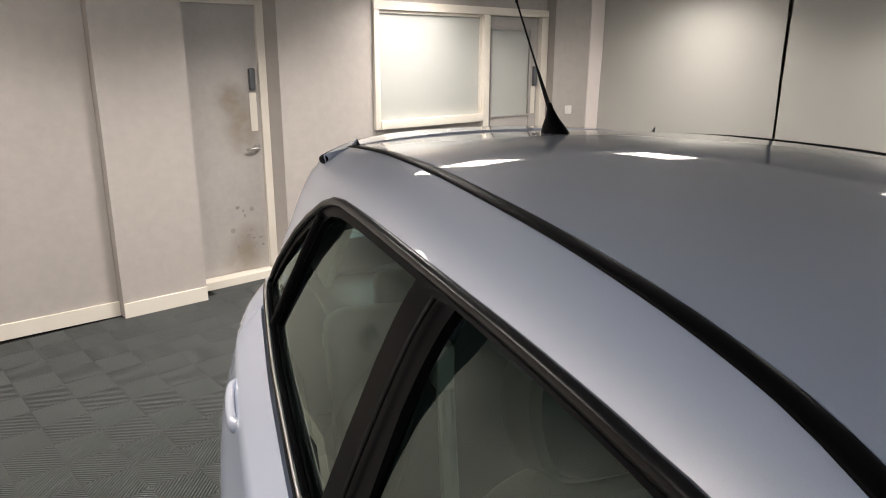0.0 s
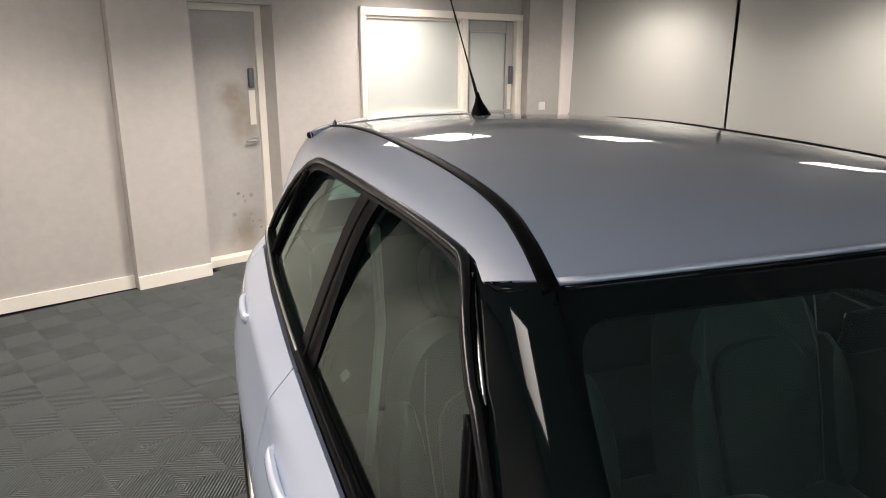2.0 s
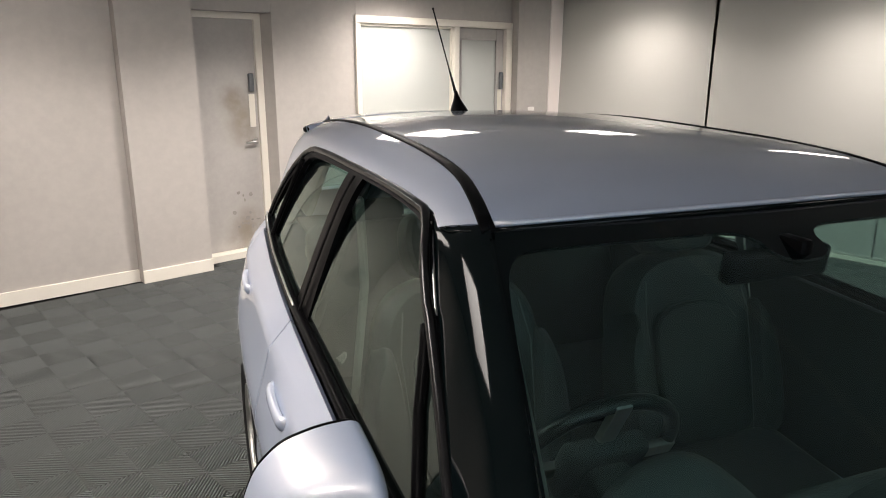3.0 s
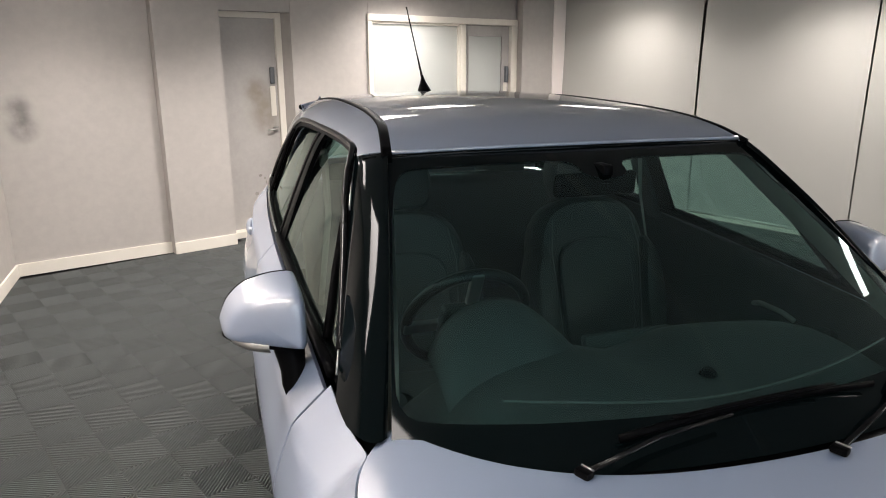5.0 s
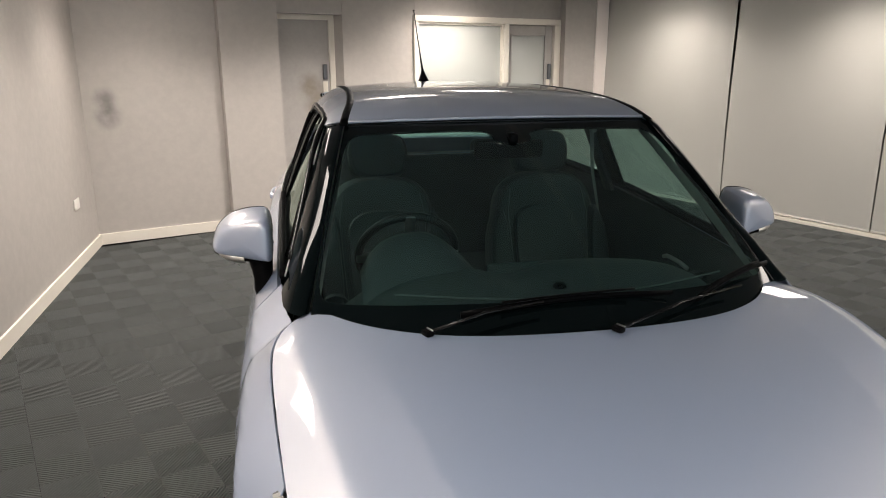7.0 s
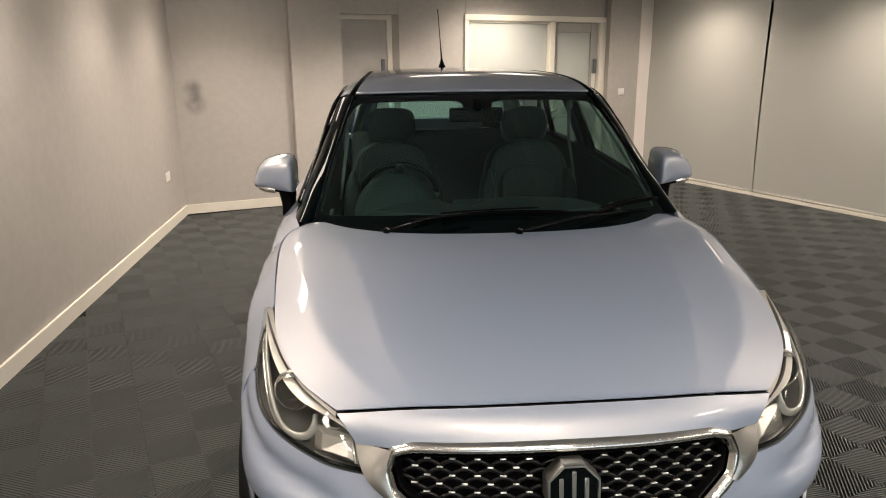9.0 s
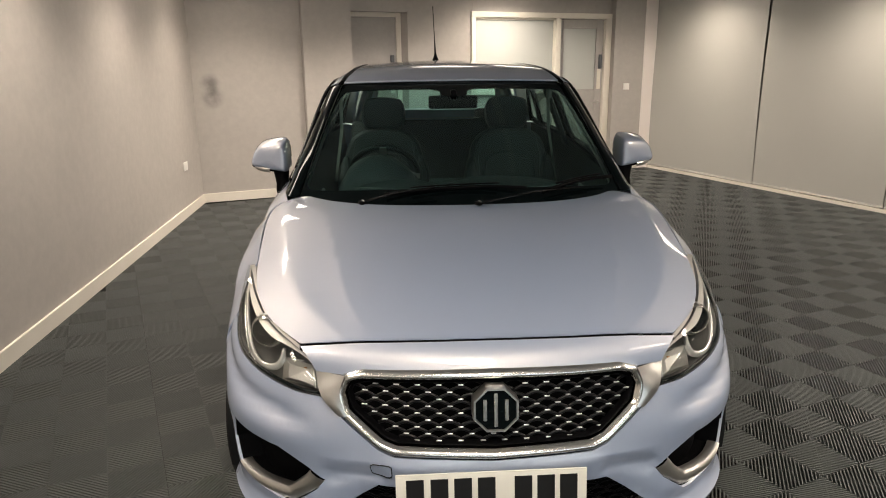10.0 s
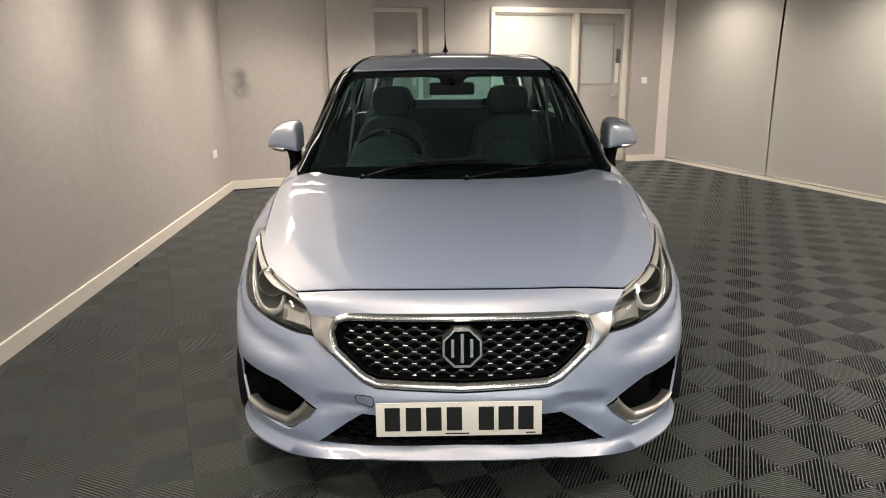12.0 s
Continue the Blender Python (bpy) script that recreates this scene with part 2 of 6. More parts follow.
def spline(xs, ys):
    """A smooth curve through values ys at rising xs, with no overshoot; works on arrays."""
    xs, ys = np.asarray(xs, float), np.asarray(ys, float)
    h, d = np.diff(xs), np.diff(ys) / np.diff(xs)
    m = np.zeros_like(ys)
    m[0], m[-1] = d[0], d[-1]
    for i in range(1, len(ys) - 1):
        if d[i - 1] * d[i] > 0:
            w1, w2 = 2 * h[i] + h[i - 1], h[i] + 2 * h[i - 1]
            m[i] = (w1 + w2) / (w1 / d[i - 1] + w2 / d[i])

    def f(x):
        x = np.clip(np.asarray(x, float), xs[0], xs[-1])
        i = np.clip(np.searchsorted(xs, x) - 1, 0, len(xs) - 2)
        t = (x - xs[i]) / h[i]
        return (ys[i] * (2 * t**3 - 3 * t**2 + 1) + m[i] * h[i] * (t**3 - 2 * t**2 + t) + ys[i + 1] * (3 * t**2 - 2 * t**3) + m[i + 1] * h[i] * (t**3 - t**2))
    return f


def curve3(points):
    """A smooth 3D curve through points, over 0 to 1 of its chord length."""
    p = np.asarray(points, float)
    s = np.r_[0, np.cumsum(np.linalg.norm(np.diff(p, axis=0), axis=1))]
    s /= s[-1]
    # natural cubic through each coordinate
    n = len(s)
    h = np.diff(s)
    a = np.eye(n)
    for i in range(1, n - 1):
        a[i, i - 1:i + 2] = h[i - 1], 2 * (h[i - 1] + h[i]), h[i]
    r = np.zeros_like(p)
    r[1:-1] = 6 * (np.diff(p, axis=0)[1:] / h[1:, None] - np.diff(p, axis=0)[:-1] / h[:-1, None])
    k = np.linalg.solve(a, r)

    def f(t):
        t = np.atleast_1d(np.clip(np.asarray(t, float), 0, 1))
        i = np.clip(np.searchsorted(s, t) - 1, 0, n - 2)
        x, hh = (t - s[i])[:, None], h[i][:, None]
        y = hh - x
        return (k[i] * y**3 + k[i + 1] * x**3) / (6 * hh) + (p[i] / hh - k[i] * hh / 6) * y + (p[i + 1] / hh - k[i + 1] * hh / 6) * x
    return f


def dense(poly, step, closed=True):
    """The outline with points at most a step apart."""
    out, n = [], len(poly)
    for i in range(n if closed else n - 1):
        a, b = np.array(poly[i], float), np.array(poly[(i + 1) % n], float)
        k = max(1, int(np.ceil(np.linalg.norm(b - a) / step)))
        out += [a + (b - a) * j / k for j in range(k)]
    if not closed:
        out.append(np.array(poly[-1], float))
    return np.array(out)


def inside(poly, pts):
    x, y = pts[:, 0], pts[:, 1]
    res = np.zeros(len(pts), bool)
    for (x1, y1), (x2, y2) in zip(poly, np.roll(poly, -1, axis=0)):
        c = (y1 > y) != (y2 > y)
        with np.errstate(divide="ignore", invalid="ignore"):
            res ^= c & (x < (x2 - x1) * (y - y1) / (y2 - y1 if y2 != y1 else 1e-12) + x1)
    return res


def near(poly, pts, d):
    """Which points lie nearer than d to the outline's points."""
    q = np.asarray(poly)
    return (np.linalg.norm(pts[:, None] - q[None], axis=2).min(1)) < d


def panel_data(surf, outline, holes=(), step=0.03, flange=0.012, flip=False, stretch=(1.0, 1.0)):
    """A sheet on the surface surf(uv) -> xyz, bounded by an outline with holes in it, and with its edges turned in."""
    from mathutils.geometry import delaunay_2d_cdt
    sc = np.array(stretch)
    loops = [dense(np.asarray(outline, float) * sc, step * 0.6)] + [dense(np.asarray(h, float) * sc, step * 0.6) for h in holes]
    lo, hi = loops[0].min(0), loops[0].max(0)
    gx, gy = np.meshgrid(np.arange(lo[0] + step / 2, hi[0], step), np.arange(lo[1] + step / 2, hi[1], step))
    grid = np.c_[gx.ravel(), gy.ravel()]
    keep = inside(loops[0], grid)
    for h in loops[1:]:
        keep &= ~inside(h, grid)
    for h in loops:
        keep &= ~near(h, grid, step * 0.45)
    pts, edges = [], []
    for lp in loops:
        k = len(pts)
        pts += list(lp)
        edges += [(k + i, k + (i + 1) % len(lp)) for i in range(len(lp))]
    pts += list(grid[keep])
    vo, _, fo, _, _, _ = delaunay_2d_cdt([Vector(p) for p in pts], edges, [], 0, 1e-6)
    uv = np.array([tuple(v) for v in vo])
    cen = np.array([uv[list(f)].mean(0) for f in fo])
    good = inside(loops[0], cen)
    for h in loops[1:]:
        good &= ~inside(h, cen)
    faces = [list(f) for f, g in zip(fo, good) if g]
    uv = uv / sc
    p = surf(uv)
    e = 1e-3
    du = surf(uv + [e, 0]) - surf(uv - [e, 0])
    dv = surf(uv + [0, e]) - surf(uv - [0, e])
    nrm = np.cross(du, dv)
    nrm /= np.linalg.norm(nrm, axis=1, keepdims=True) + 1e-12
    # winding by the surface's own normal
    out = []
    for f in faces:
        fn = np.cross(p[f[1]] - p[f[0]], p[f[2]] - p[f[0]])
        out.append(f if fn @ nrm[f[0]] > 0 else f[::-1])
    if flip:
        nrm, out = -nrm, [f[::-1] for f in out]
    verts, normals = list(p), list(nrm)
    if flange:
        count = {}
        for f in out:
            for a, b in zip(f, f[1:] + f[:1]):
                count[(a, b)] = 1
        rim = [(a, b) for a, b in count if (b, a) not in count]
        low, top = {}, {}
        for a, b in rim:
            side = np.cross(p[b] - p[a], nrm[a])
            side /= np.linalg.norm(side) + 1e-12
            for v in (a, b):
                if v not in low:
                    top[v] = len(verts)
                    verts.append(p[v])
                    normals.append(side)
                    low[v] = len(verts)
                    verts.append(p[v] - nrm[v] * flange)
                    normals.append(side)
        out += [[top[b], top[a], low[a], low[b]] for a, b in rim]
    return np.array(verts), out, np.array(normals)


def panel(name, mat, parent, surf, outline, holes=(), step=0.03, flange=0.012, flip=False, stretch=(1.0, 1.0), label="", side=1):
    v, f, n = panel_data(surf, outline, holes, step, flange, flip, stretch)
    if side < 0:
        v, n, f = v * [-1, 1, 1], n * [-1, 1, 1], [q[::-1] for q in f]
    return part(name, v, f, mat, parent, label, True, n)


def loft(a, b, nu, nv, bulge=None):
    """Vertices and faces between two 3D curves; bulge(u, v) -> offset."""
    u = np.linspace(0, 1, nu)
    pa, pb = a(u), b(u)
    verts = []
    for j in range(nv):
        t = j / (nv - 1)
        row = pa * (1 - t) + pb * t
        if bulge is not None:
            row = row + bulge(u, t)
        verts += list(row)
    faces = [(j * nu + i, j * nu + i + 1, (j + 1) * nu + i + 1, (j + 1) * nu + i) for j in range(nv - 1) for i in range(nu - 1)]
    return np.array(verts), faces


def mirror_vf(v, f):
    return np.array(v, float) * [-1, 1, 1], [tuple(reversed(q)) for q in f]


# ---- the room ----
GRID = radians(22.19)                       # the tiles' and back wall's turn
GU, GV = Vector((math.cos(GRID), math.sin(GRID), 0)), Vector((-math.sin(GRID), math.cos(GRID), 0))
CEIL = 2.38


def wall(name, a, b, z0, z1, thick, mat, parent=None, label="", proud=0.0):
    """An upright slab whose visible face runs from a to b; the room lies to the right of the way from a to b."""
    a, b = Vector((*a, 0)), Vector((*b, 0))
    d = (b - a).normalized()
    out = Vector((-d.y, d.x, 0))
    p = [a - out * proud, b - out * proud, b + out * thick, a + out * thick]
    v = [(q.x, q.y, z) for z in (z0, z1) for q in p]
    f = [(0, 1, 2, 3)[::-1], (4, 5, 6, 7), (0, 1, 5, 4), (1, 2, 6, 5), (2, 3, 7, 6), (3, 0, 4, 7)]
    ob = part(name, v, f, mat, parent)
    return tagged(ob, label, "wall", kind="structure") if label else ob


def on_back(s, out=0.0):
    """A place on the back wall's plan, s metres along it from the recess's edge, out metres before it."""
    p = Vector((-0.199, 5.136, 0)) + GU * s - GV * out
    return (p.x, p.y)


LEFT_A, CORNER = (-2.09, -7.0), (-2.527, 4.22)
PIL_A, PIL_B = (-1.366, 4.541), (-0.841, 4.742)
wall("wall_west", LEFT_A, CORNER, 0, CEIL, 0.15, M_WALL, label="smooth grey painted side wall with faint scuffs")
M_WALLDIRT = smudged(M_WALL.copy(), [(-2.355, 4.28, 1.30, 0.13), (-2.345, 4.284, 1.145, 0.15), (-2.34, 4.285, 1.22, 0.09)], (0.13, 0.125, 0.12), 0.75)
wall("wall_north_west", CORNER, (-1.40, 4.615), 0, CEIL, 0.15, M_WALLDIRT, label="grey painted wall with dark smudges beside the pillar")

# pillar beside the door recess
pv = [Vector((*PIL_A, 0)), Vector((*PIL_B, 0)), Vector((*PIL_B, 0)) + GV * 0.62, Vector((*PIL_A, 0)) + GV * 0.62]
part_v = [(q.x, q.y, z) for z in (0, CEIL) for q in pv]
tagged(part("wall_pillar", part_v, [(3, 2, 1, 0), (4, 5, 6, 7), (0, 1, 5, 4), (1, 2, 6, 5), (2, 3, 7, 6), (3, 0, 4, 7)], M_WALL),
       "broad grey painted pillar beside the recessed door", "pillar", kind="structure")
for nm, a, b in (("baseboard", LEFT_A, CORNER), ("baseboard", CORNER, (-1.40, 4.615)), ("baseboard", PIL_A, PIL_B)):
    ob = wall(nm, a, b, 0.0, 0.098, 0.01, M_TRIM, proud=0.016)
    tagged(ob, "cream painted skirting board along the grey wall", "skirting board", kind="structure")

# back wall: lintel over the recess, piers, apron under the window
NICHE_TOP, WIN_A, WIN_B = 2.07, 0.868, 2.975
HEAD = 2.055
wall("wall_north", on_back(0.0), on_back(WIN_A), 0, CEIL, 0.45, M_WALL, label="grey painted back wall between the recess and the window")
wall("wall_over_recess", on_back(-0.76), on_back(-0.002), NICHE_TOP, CEIL, 0.5, M_WALL, label="grey painted lintel over the recessed door")
wall("wall_over_window", on_back(WIN_A + 0.002), on_back(WIN_B), HEAD, CEIL, 0.2, M_WALL, label="grey painted wall over the internal window and door")
wall("wall_under_window", on_back(WIN_A + 0.002), on_back(2.09), 0, 1.075, 0.2, M_WALL, label="grey painted wall under the internal window")
wall("wall_north_east", on_back(WIN_B + 0.002), on_back(3.9), 0, CEIL, 0.2, M_WALL, label="grey painted wall end beside the glazed door")
wall("wall_behind_window", on_back(-0.9, -0.75), on_back(4.2, -0.75), 0, CEIL, 0.1, M_WALL, label="plain wall that closes the room behind")

# recessed door
DOOR_OUT = -0.15
def recess(s, out=0.0):
    p = Vector((*on_back(s, DOOR_OUT + out), 0))
    return (p.x, p.y)


door = thing("door_1", "scuffed grey flush door with keypad lock and lever handle", "door", kind="structure", at=(*recess(-0.35), 0))
spot = lambda s, z, r: (*recess(s), z, r)
M_LEAF = smudged(M_DOOR.copy(), [spot(-0.27, 1.28, 0.22), spot(-0.24, 1.10, 0.22), spot(-0.33, 1.38, 0.16), spot(-0.25, 0.30, 0.20), spot(-0.30, 0.15, 0.24)], (0.20, 0.165, 0.12), 0.6)
wall("leaf", recess(-0.85, 0.0), recess(-0.10, 0.0), 0.06, 2.02, 0.04, M_LEAF, door)
for s0, s1, z0, z1 in ((-0.10, -0.04, 0.0, 2.07), (-0.85, -0.1005, 2.02, 2.07)):
    wall("door_frame", recess(s0, 0.03), recess(s1, 0.03), z0, z1, 0.1, M_TRIM, door, )
wall("wall_reveal", recess(-0.0395, 0.03), on_back(-0.001), 0, NICHE_TOP - 0.002, 0.03, M_WALL, label="grey painted reveal beside the recessed door")
wall("threshold", recess(-0.85, 0.11), recess(-0.105, 0.11), 0.0, 0.057, 0.15, M_TRIM, door)


def at_plane(fn, s, out, z):
    x, y = fn(s, out)
    return Matrix.Translation((x, y, z)) @ Matrix.Rotation(GRID, 4, "Z")


bm_part("keypad", box_bm((0.045, 0.035, 0.155), at_plane(recess, -0.155, 0.018, 1.503), 0.012, 3), M_LOCK, door, "grey metal push-button lock")
bm_part("finger_plate", box_bm((0.055, 0.004, 0.28), at_plane(recess, -0.150, 0.003, 1.265), 0.001), M_TRIM, door, "cream finger plate")
bm_part("rose", lathe_bm([(0.0, 0.0), (0.026, 0.0), (0.026, 0.008), (0.0, 0.01)], 20, at_plane(recess, -0.145, 0.012, 1.0)), M_STEEL, door)
hv, hf = tube([Vector((*recess(-0.145, 0.0), 1.0)), Vector((*recess(-0.145, 0.045), 1.0)), Vector((*recess(-0.17, 0.055), 1.0)), Vector((*recess(-0.25, 0.055), 0.998))], 0.009, 10)
part("lever_handle", hv, hf, M_STEEL, door, "steel lever handle", True)

# internal window and glazed door in one cream frame
def back_box(name, s0, s1, z0, z1, out0, out1, mat, parent, label="", bevel=0.004):
    s, z, o = (s0 + s1) / 2, (z0 + z1) / 2, (out0 + out1) / 2
    return bm_part(name, box_bm((s1 - s0, abs(out1 - out0), z1 - z0), at_plane(on_back, s, o, z), bevel), mat, parent, label)


window = thing("window_1", "internal window with a frosted pane in a cream frame", "window", kind="structure", at=(*on_back(1.5), 1.1))
back_box("frame_head", WIN_A - 0.02, WIN_B + 0.02, HEAD - 0.03, HEAD + 0.038, -0.06, 0.03, M_TRIM, window)
back_box("frame_post", WIN_A - 0.02, WIN_A + 0.035, 1.0755, HEAD - 0.031, -0.06, 0.03, M_TRIM, window)
back_box("frame_post", 2.092, 2.165, 0.0, HEAD - 0.031, -0.06, 0.035, M_TRIM, window)
back_box("frame_sill", WIN_A + 0.036, 2.091, 1.0755, 1.144, -0.06, 0.04, M_TRIM, window)
back_box("bead", WIN_A + 0.036, 2.091, HEAD - 0.055, HEAD - 0.032, -0.045, 0.0, M_TRIM, window)
back_box("bead", 2.079, 2.091, 1.145, HEAD - 0.056, -0.045, 0.0, M_TRIM, window)
back_box("pane", WIN_A + 0.036, 2.078, 1.145, HEAD - 0.056, -0.04, -0.025, M_PANEL, window, "frosted white pane")
gdoor = thing("door_2", "grey painted door with a frosted pane and steel furniture", "door", kind="structure", at=(*on_back(2.55), 0))
back_box("frame_post", 2.895, WIN_B + 0.02, 0.0, HEAD - 0.031, -0.06, 0.03, M_TRIM, gdoor)
D0, D1, DT = 2.17, 2.89, HEAD - 0.035
PZ0, PZ1 = 1.10, 1.905
back_box("stile", D0, D0 + 0.06, 0.01, DT, -0.055, -0.015, M_DOOR, gdoor)
back_box("stile", D1 - 0.115, D1, 0.01, DT, -0.055, -0.015, M_DOOR, gdoor)
back_box("top_rail", D0 + 0.061, D1 - 0.116, PZ1, DT, -0.055, -0.015, M_DOOR, gdoor)
back_box("lower_panel", D0 + 0.061, D1 - 0.116, 0.01, PZ0, -0.055, -0.015, M_DOOR, gdoor)
back_box("pane", D0 + 0.061, D1 - 0.116, PZ0 + 0.001, PZ1 - 0.001, -0.045, -0.03, M_PANEL, gdoor, "frosted pane")
for s0, s1, z0, z1 in ((D0 + 0.052, D0 + 0.07, PZ0 - 0.01, PZ1 + 0.01), (D1 - 0.125, D1 - 0.107, PZ0 - 0.01, PZ1 + 0.01), (D0 + 0.0705, D1 - 0.1255, PZ0 - 0.01, PZ0 + 0.008), (D0 + 0.0705, D1 - 0.1255, PZ1 - 0.008, PZ1 + 0.01)):
    back_box("glazing_bead", s0, s1, z0, z1, -0.014, -0.004, M_DOOR, gdoor)
bm_part("keypad", box_bm((0.045, 0.035, 0.19), at_plane(on_back, D1 - 0.05, 0.003, 1.47), 0.012, 3), M_LOCK, gdoor, "grey metal push-button lock")
bm_part("finger_plate", box_bm((0.06, 0.004, 0.27), at_plane(on_back, D1 - 0.055, -0.012, 1.24), 0.001), M_TRIM, gdoor)
bm_part("rose", lathe_bm([(0.0, 0.0), (0.024, 0.0), (0.024, 0.008), (0.0, 0.01)], 20, at_plane(on_back, D1 - 0.055, -0.006, 0.93)), M_STEEL, gdoor)
hv, hf = tube([Vector((*on_back(D1 - 0.055, -0.015), 0.93)), Vector((*on_back(D1 - 0.055, 0.03), 0.93)), Vector((*on_back(D1 - 0.085, 0.04), 0.93)), Vector((*on_back(D1 - 0.17, 0.04), 0.928))], 0.009, 10)
part("lever_handle", hv, hf, M_STEEL, gdoor, "steel lever handle", True)

# pier in the far corner, with its light switch
PIER_A, PIER_B = Vector((2.60, 6.13, 0)), Vector((3.03, 6.20, 0))
wall("wall_pier", (PIER_A.x, PIER_A.y), (PIER_B.x, PIER_B.y), 0, CEIL, 0.45, M_WALL, label="pale grey painted pier in the far corner")
ob = wall("baseboard", (PIER_A.x, PIER_A.y), (PIER_B.x, PIER_B.y), 0, 0.09, 0.005, M_TRIM, proud=0.015)
tagged(ob, "cream painted skirting board on the corner pier", "skirting board", kind="structure")


def wall_plate(name, label, place, turn, size, gang):
    """A plastic wall plate with raised rockers."""
    t = thing(name, label, "wall plate", at=place)
    m = Matrix.Translation(place) @ Matrix.Rotation(turn, 4, "Z")
    bm_part("plate", box_bm((size[0], 0.009, size[1]), m, 0.003), M_WHITEPL, t)
    for k in range(gang):
        x = (k - (gang - 1) / 2) * size[0] * 0.4
        bm_part("rocker", box_bm((0.018, 0.006, 0.026), m @ Matrix.Translation((x, -0.006, 0.004)), 0.002), M_WHITEPL, t)
    return t


wall_plate("light_switch", "white plastic light switch on the pale corner pier", (2.80, 6.158, 1.135), math.atan2(0.07, 0.43), (0.086, 0.086), 1)
wall_plate("wall_socket", "white plastic double socket low on the side wall", (-2.497, 3.60, 0.50), radians(92.2 + 180 + 0), (0.146, 0.086), 2)

# window wall with hanging blinds
BL0 = Vector((3.20, 6.22, 0))
BDIR = -GV


def on_blind(s, out=0.0):
    p = BL0 + BDIR * s - GU * out
    return (p.x, p.y)


wall("wall_east", on_blind(-0.6, -0.22), on_blind(13.5, -0.22), 0, CEIL, 0.15, M_WALL, label="shaded wall behind the hanging blinds")
ob = wall("sill_strip", on_blind(-0.05, 0.03), on_blind(13.2, 0.03), 0.0, 0.035, 0.10, M_TRIM)
tagged(ob, "cream painted floor strip under the hanging blinds", "sill", kind="structure")
wall("blind_return", (PIER_B.x + 0.002, PIER_B.y - 0.012), (3.205, 6.225), 0.0, CEIL, 0.14, M_PINKTRIM, label="warm white painted reveal beside the blinds")


def blind(k, s0, s1):
    """A hanging fabric panel with a slight belly, soft folds and a weight bar in its hem."""
    t = thing("hanging_blind", "plain grey fabric blind hanging to the floor", "blind", "blinds along the window wall", at=(*on_blind((s0 + s1) / 2), 0))
    rnd = random.Random(40 + k)
    nx, nz, zb, zt = 26, 34, 0.055, CEIL - 0.02
    ph, amp = rnd.uniform(0, 6), rnd.uniform(0.012, 0.022)
    lean_ = (0.10, 0.03, 0.01, 0.02, 0.01, 0.02, 0.01)[k]
    verts, w = [], s1 - s0
    for j in range(nz):
        z = zb + (zt - zb) * j / (nz - 1)
        for i in range(nx):
            a = i / (nx - 1)
            edge = (abs(2 * a - 1)) ** 6
            belly = 0.018 * math.sin(math.pi * (z - zb) / (zt - zb)) + amp * math.sin(5.2 * a + ph + z * 0.8) * (0.3 + 0.7 * z / zt) - 0.03 * edge * (z / zt) * (1 if a > 0.5 else 0.5)
            inset = 0.38 * (a**3) * lean_ * (z / zt) ** 1.4
            x, y = on_blind(s0 + w * a - inset, 0.004 + belly)
            verts.append((x, y, z))
    n = len(verts)
    back = [(Vector(p) + GU * 0.002)[:] for p in verts]
    faces = [(j * nx + i, j * nx + i + 1, (j + 1) * nx + i + 1, (j + 1) * nx + i) for j in range(nz - 1) for i in range(nx - 1)]
    faces = [f[::-1] for f in faces]
    faces += [tuple(n + q for q in f[::-1]) for f in faces]
    part("fabric", verts + back, faces, M_BLIND, t, "", True)
    hv, hf = tube([(*on_blind(s0 + 0.004, 0.004), 0.05), (*on_blind(s1 - 0.004, 0.004), 0.05)], 0.011, 10)
    part("weight_bar", hv, hf, M_BLIND, t, "", True)


SEAMS = [-0.02, 1.85, 3.47, 5.1, 6.75, 8.4, 10.05, 11.7]
for k in range(7):
    blind(k, SEAMS[k] + 0.004, SEAMS[k + 1] - 0.004)

wall("wall_south", (6.9, -7.0), (-2.3, -7.0), 0, CEIL, 0.15, M_WALL, label="plain grey wall that closes the room")
cv = [(-3.2, -7.4, CEIL), (9.5, -7.4, CEIL), (9.5, 8.5, CEIL), (-3.2, 8.5, CEIL)]
part_v = cv + [(x, y, CEIL + 0.1) for x, y, z in cv]
tagged(part("ceiling", part_v, [(0, 1, 2, 3), (4, 5, 6, 7), (0, 4, 5, 1), (1, 5, 6, 2), (2, 6, 7, 3), (3, 7, 4, 0)], M_CEIL),
       "plain pale ceiling with flush square lights", "ceiling", kind="structure")


def ceiling_light(x, y, power, spread):
    t = thing("ceiling_light", "flush square ceiling light with a glowing diffuser, in a set partly added as fill", "ceiling light", "ceiling lights", at=(x, y, CEIL))
    m = Matrix.Translation((x, y, CEIL)) @ Matrix.Rotation(GRID, 4, "Z")
    bm = bmesh.new()
    for sx, sy, ox, oy in ((0.60, 0.02, 0, 0.29), (0.60, 0.02, 0, -0.29), (0.02, 0.56, 0.29, 0), (0.02, 0.56, -0.29, 0)):
        box_bm((sx, sy, 0.02), m @ Matrix.Translation((ox, oy, -0.0105)), 0.002, 1, bm)
    bm_part("frame", bm, M_WHITEPL, t)
    data = bpy.data.lights.new("lamp", "AREA")
    data.shape, data.size, data.energy, data.color, data.spread = "SQUARE", 0.55, LAMP_POWER * power, LAMP_COLOR, radians(spread)
    lamp = new("lamp", data)
    lamp.parent = t
    lamp.matrix_parent_inverse = Matrix.Translation(t.location).inverted()
    lamp.matrix_basis = m @ Matrix.Translation((0, 0, -0.014))
    bm_part("diffuser", box_bm((0.558, 0.558, 0.008), m @ Matrix.Translation((0, 0, -0.006)), 0.001, 1), M_LAMP, t, "glowing white diffuser")


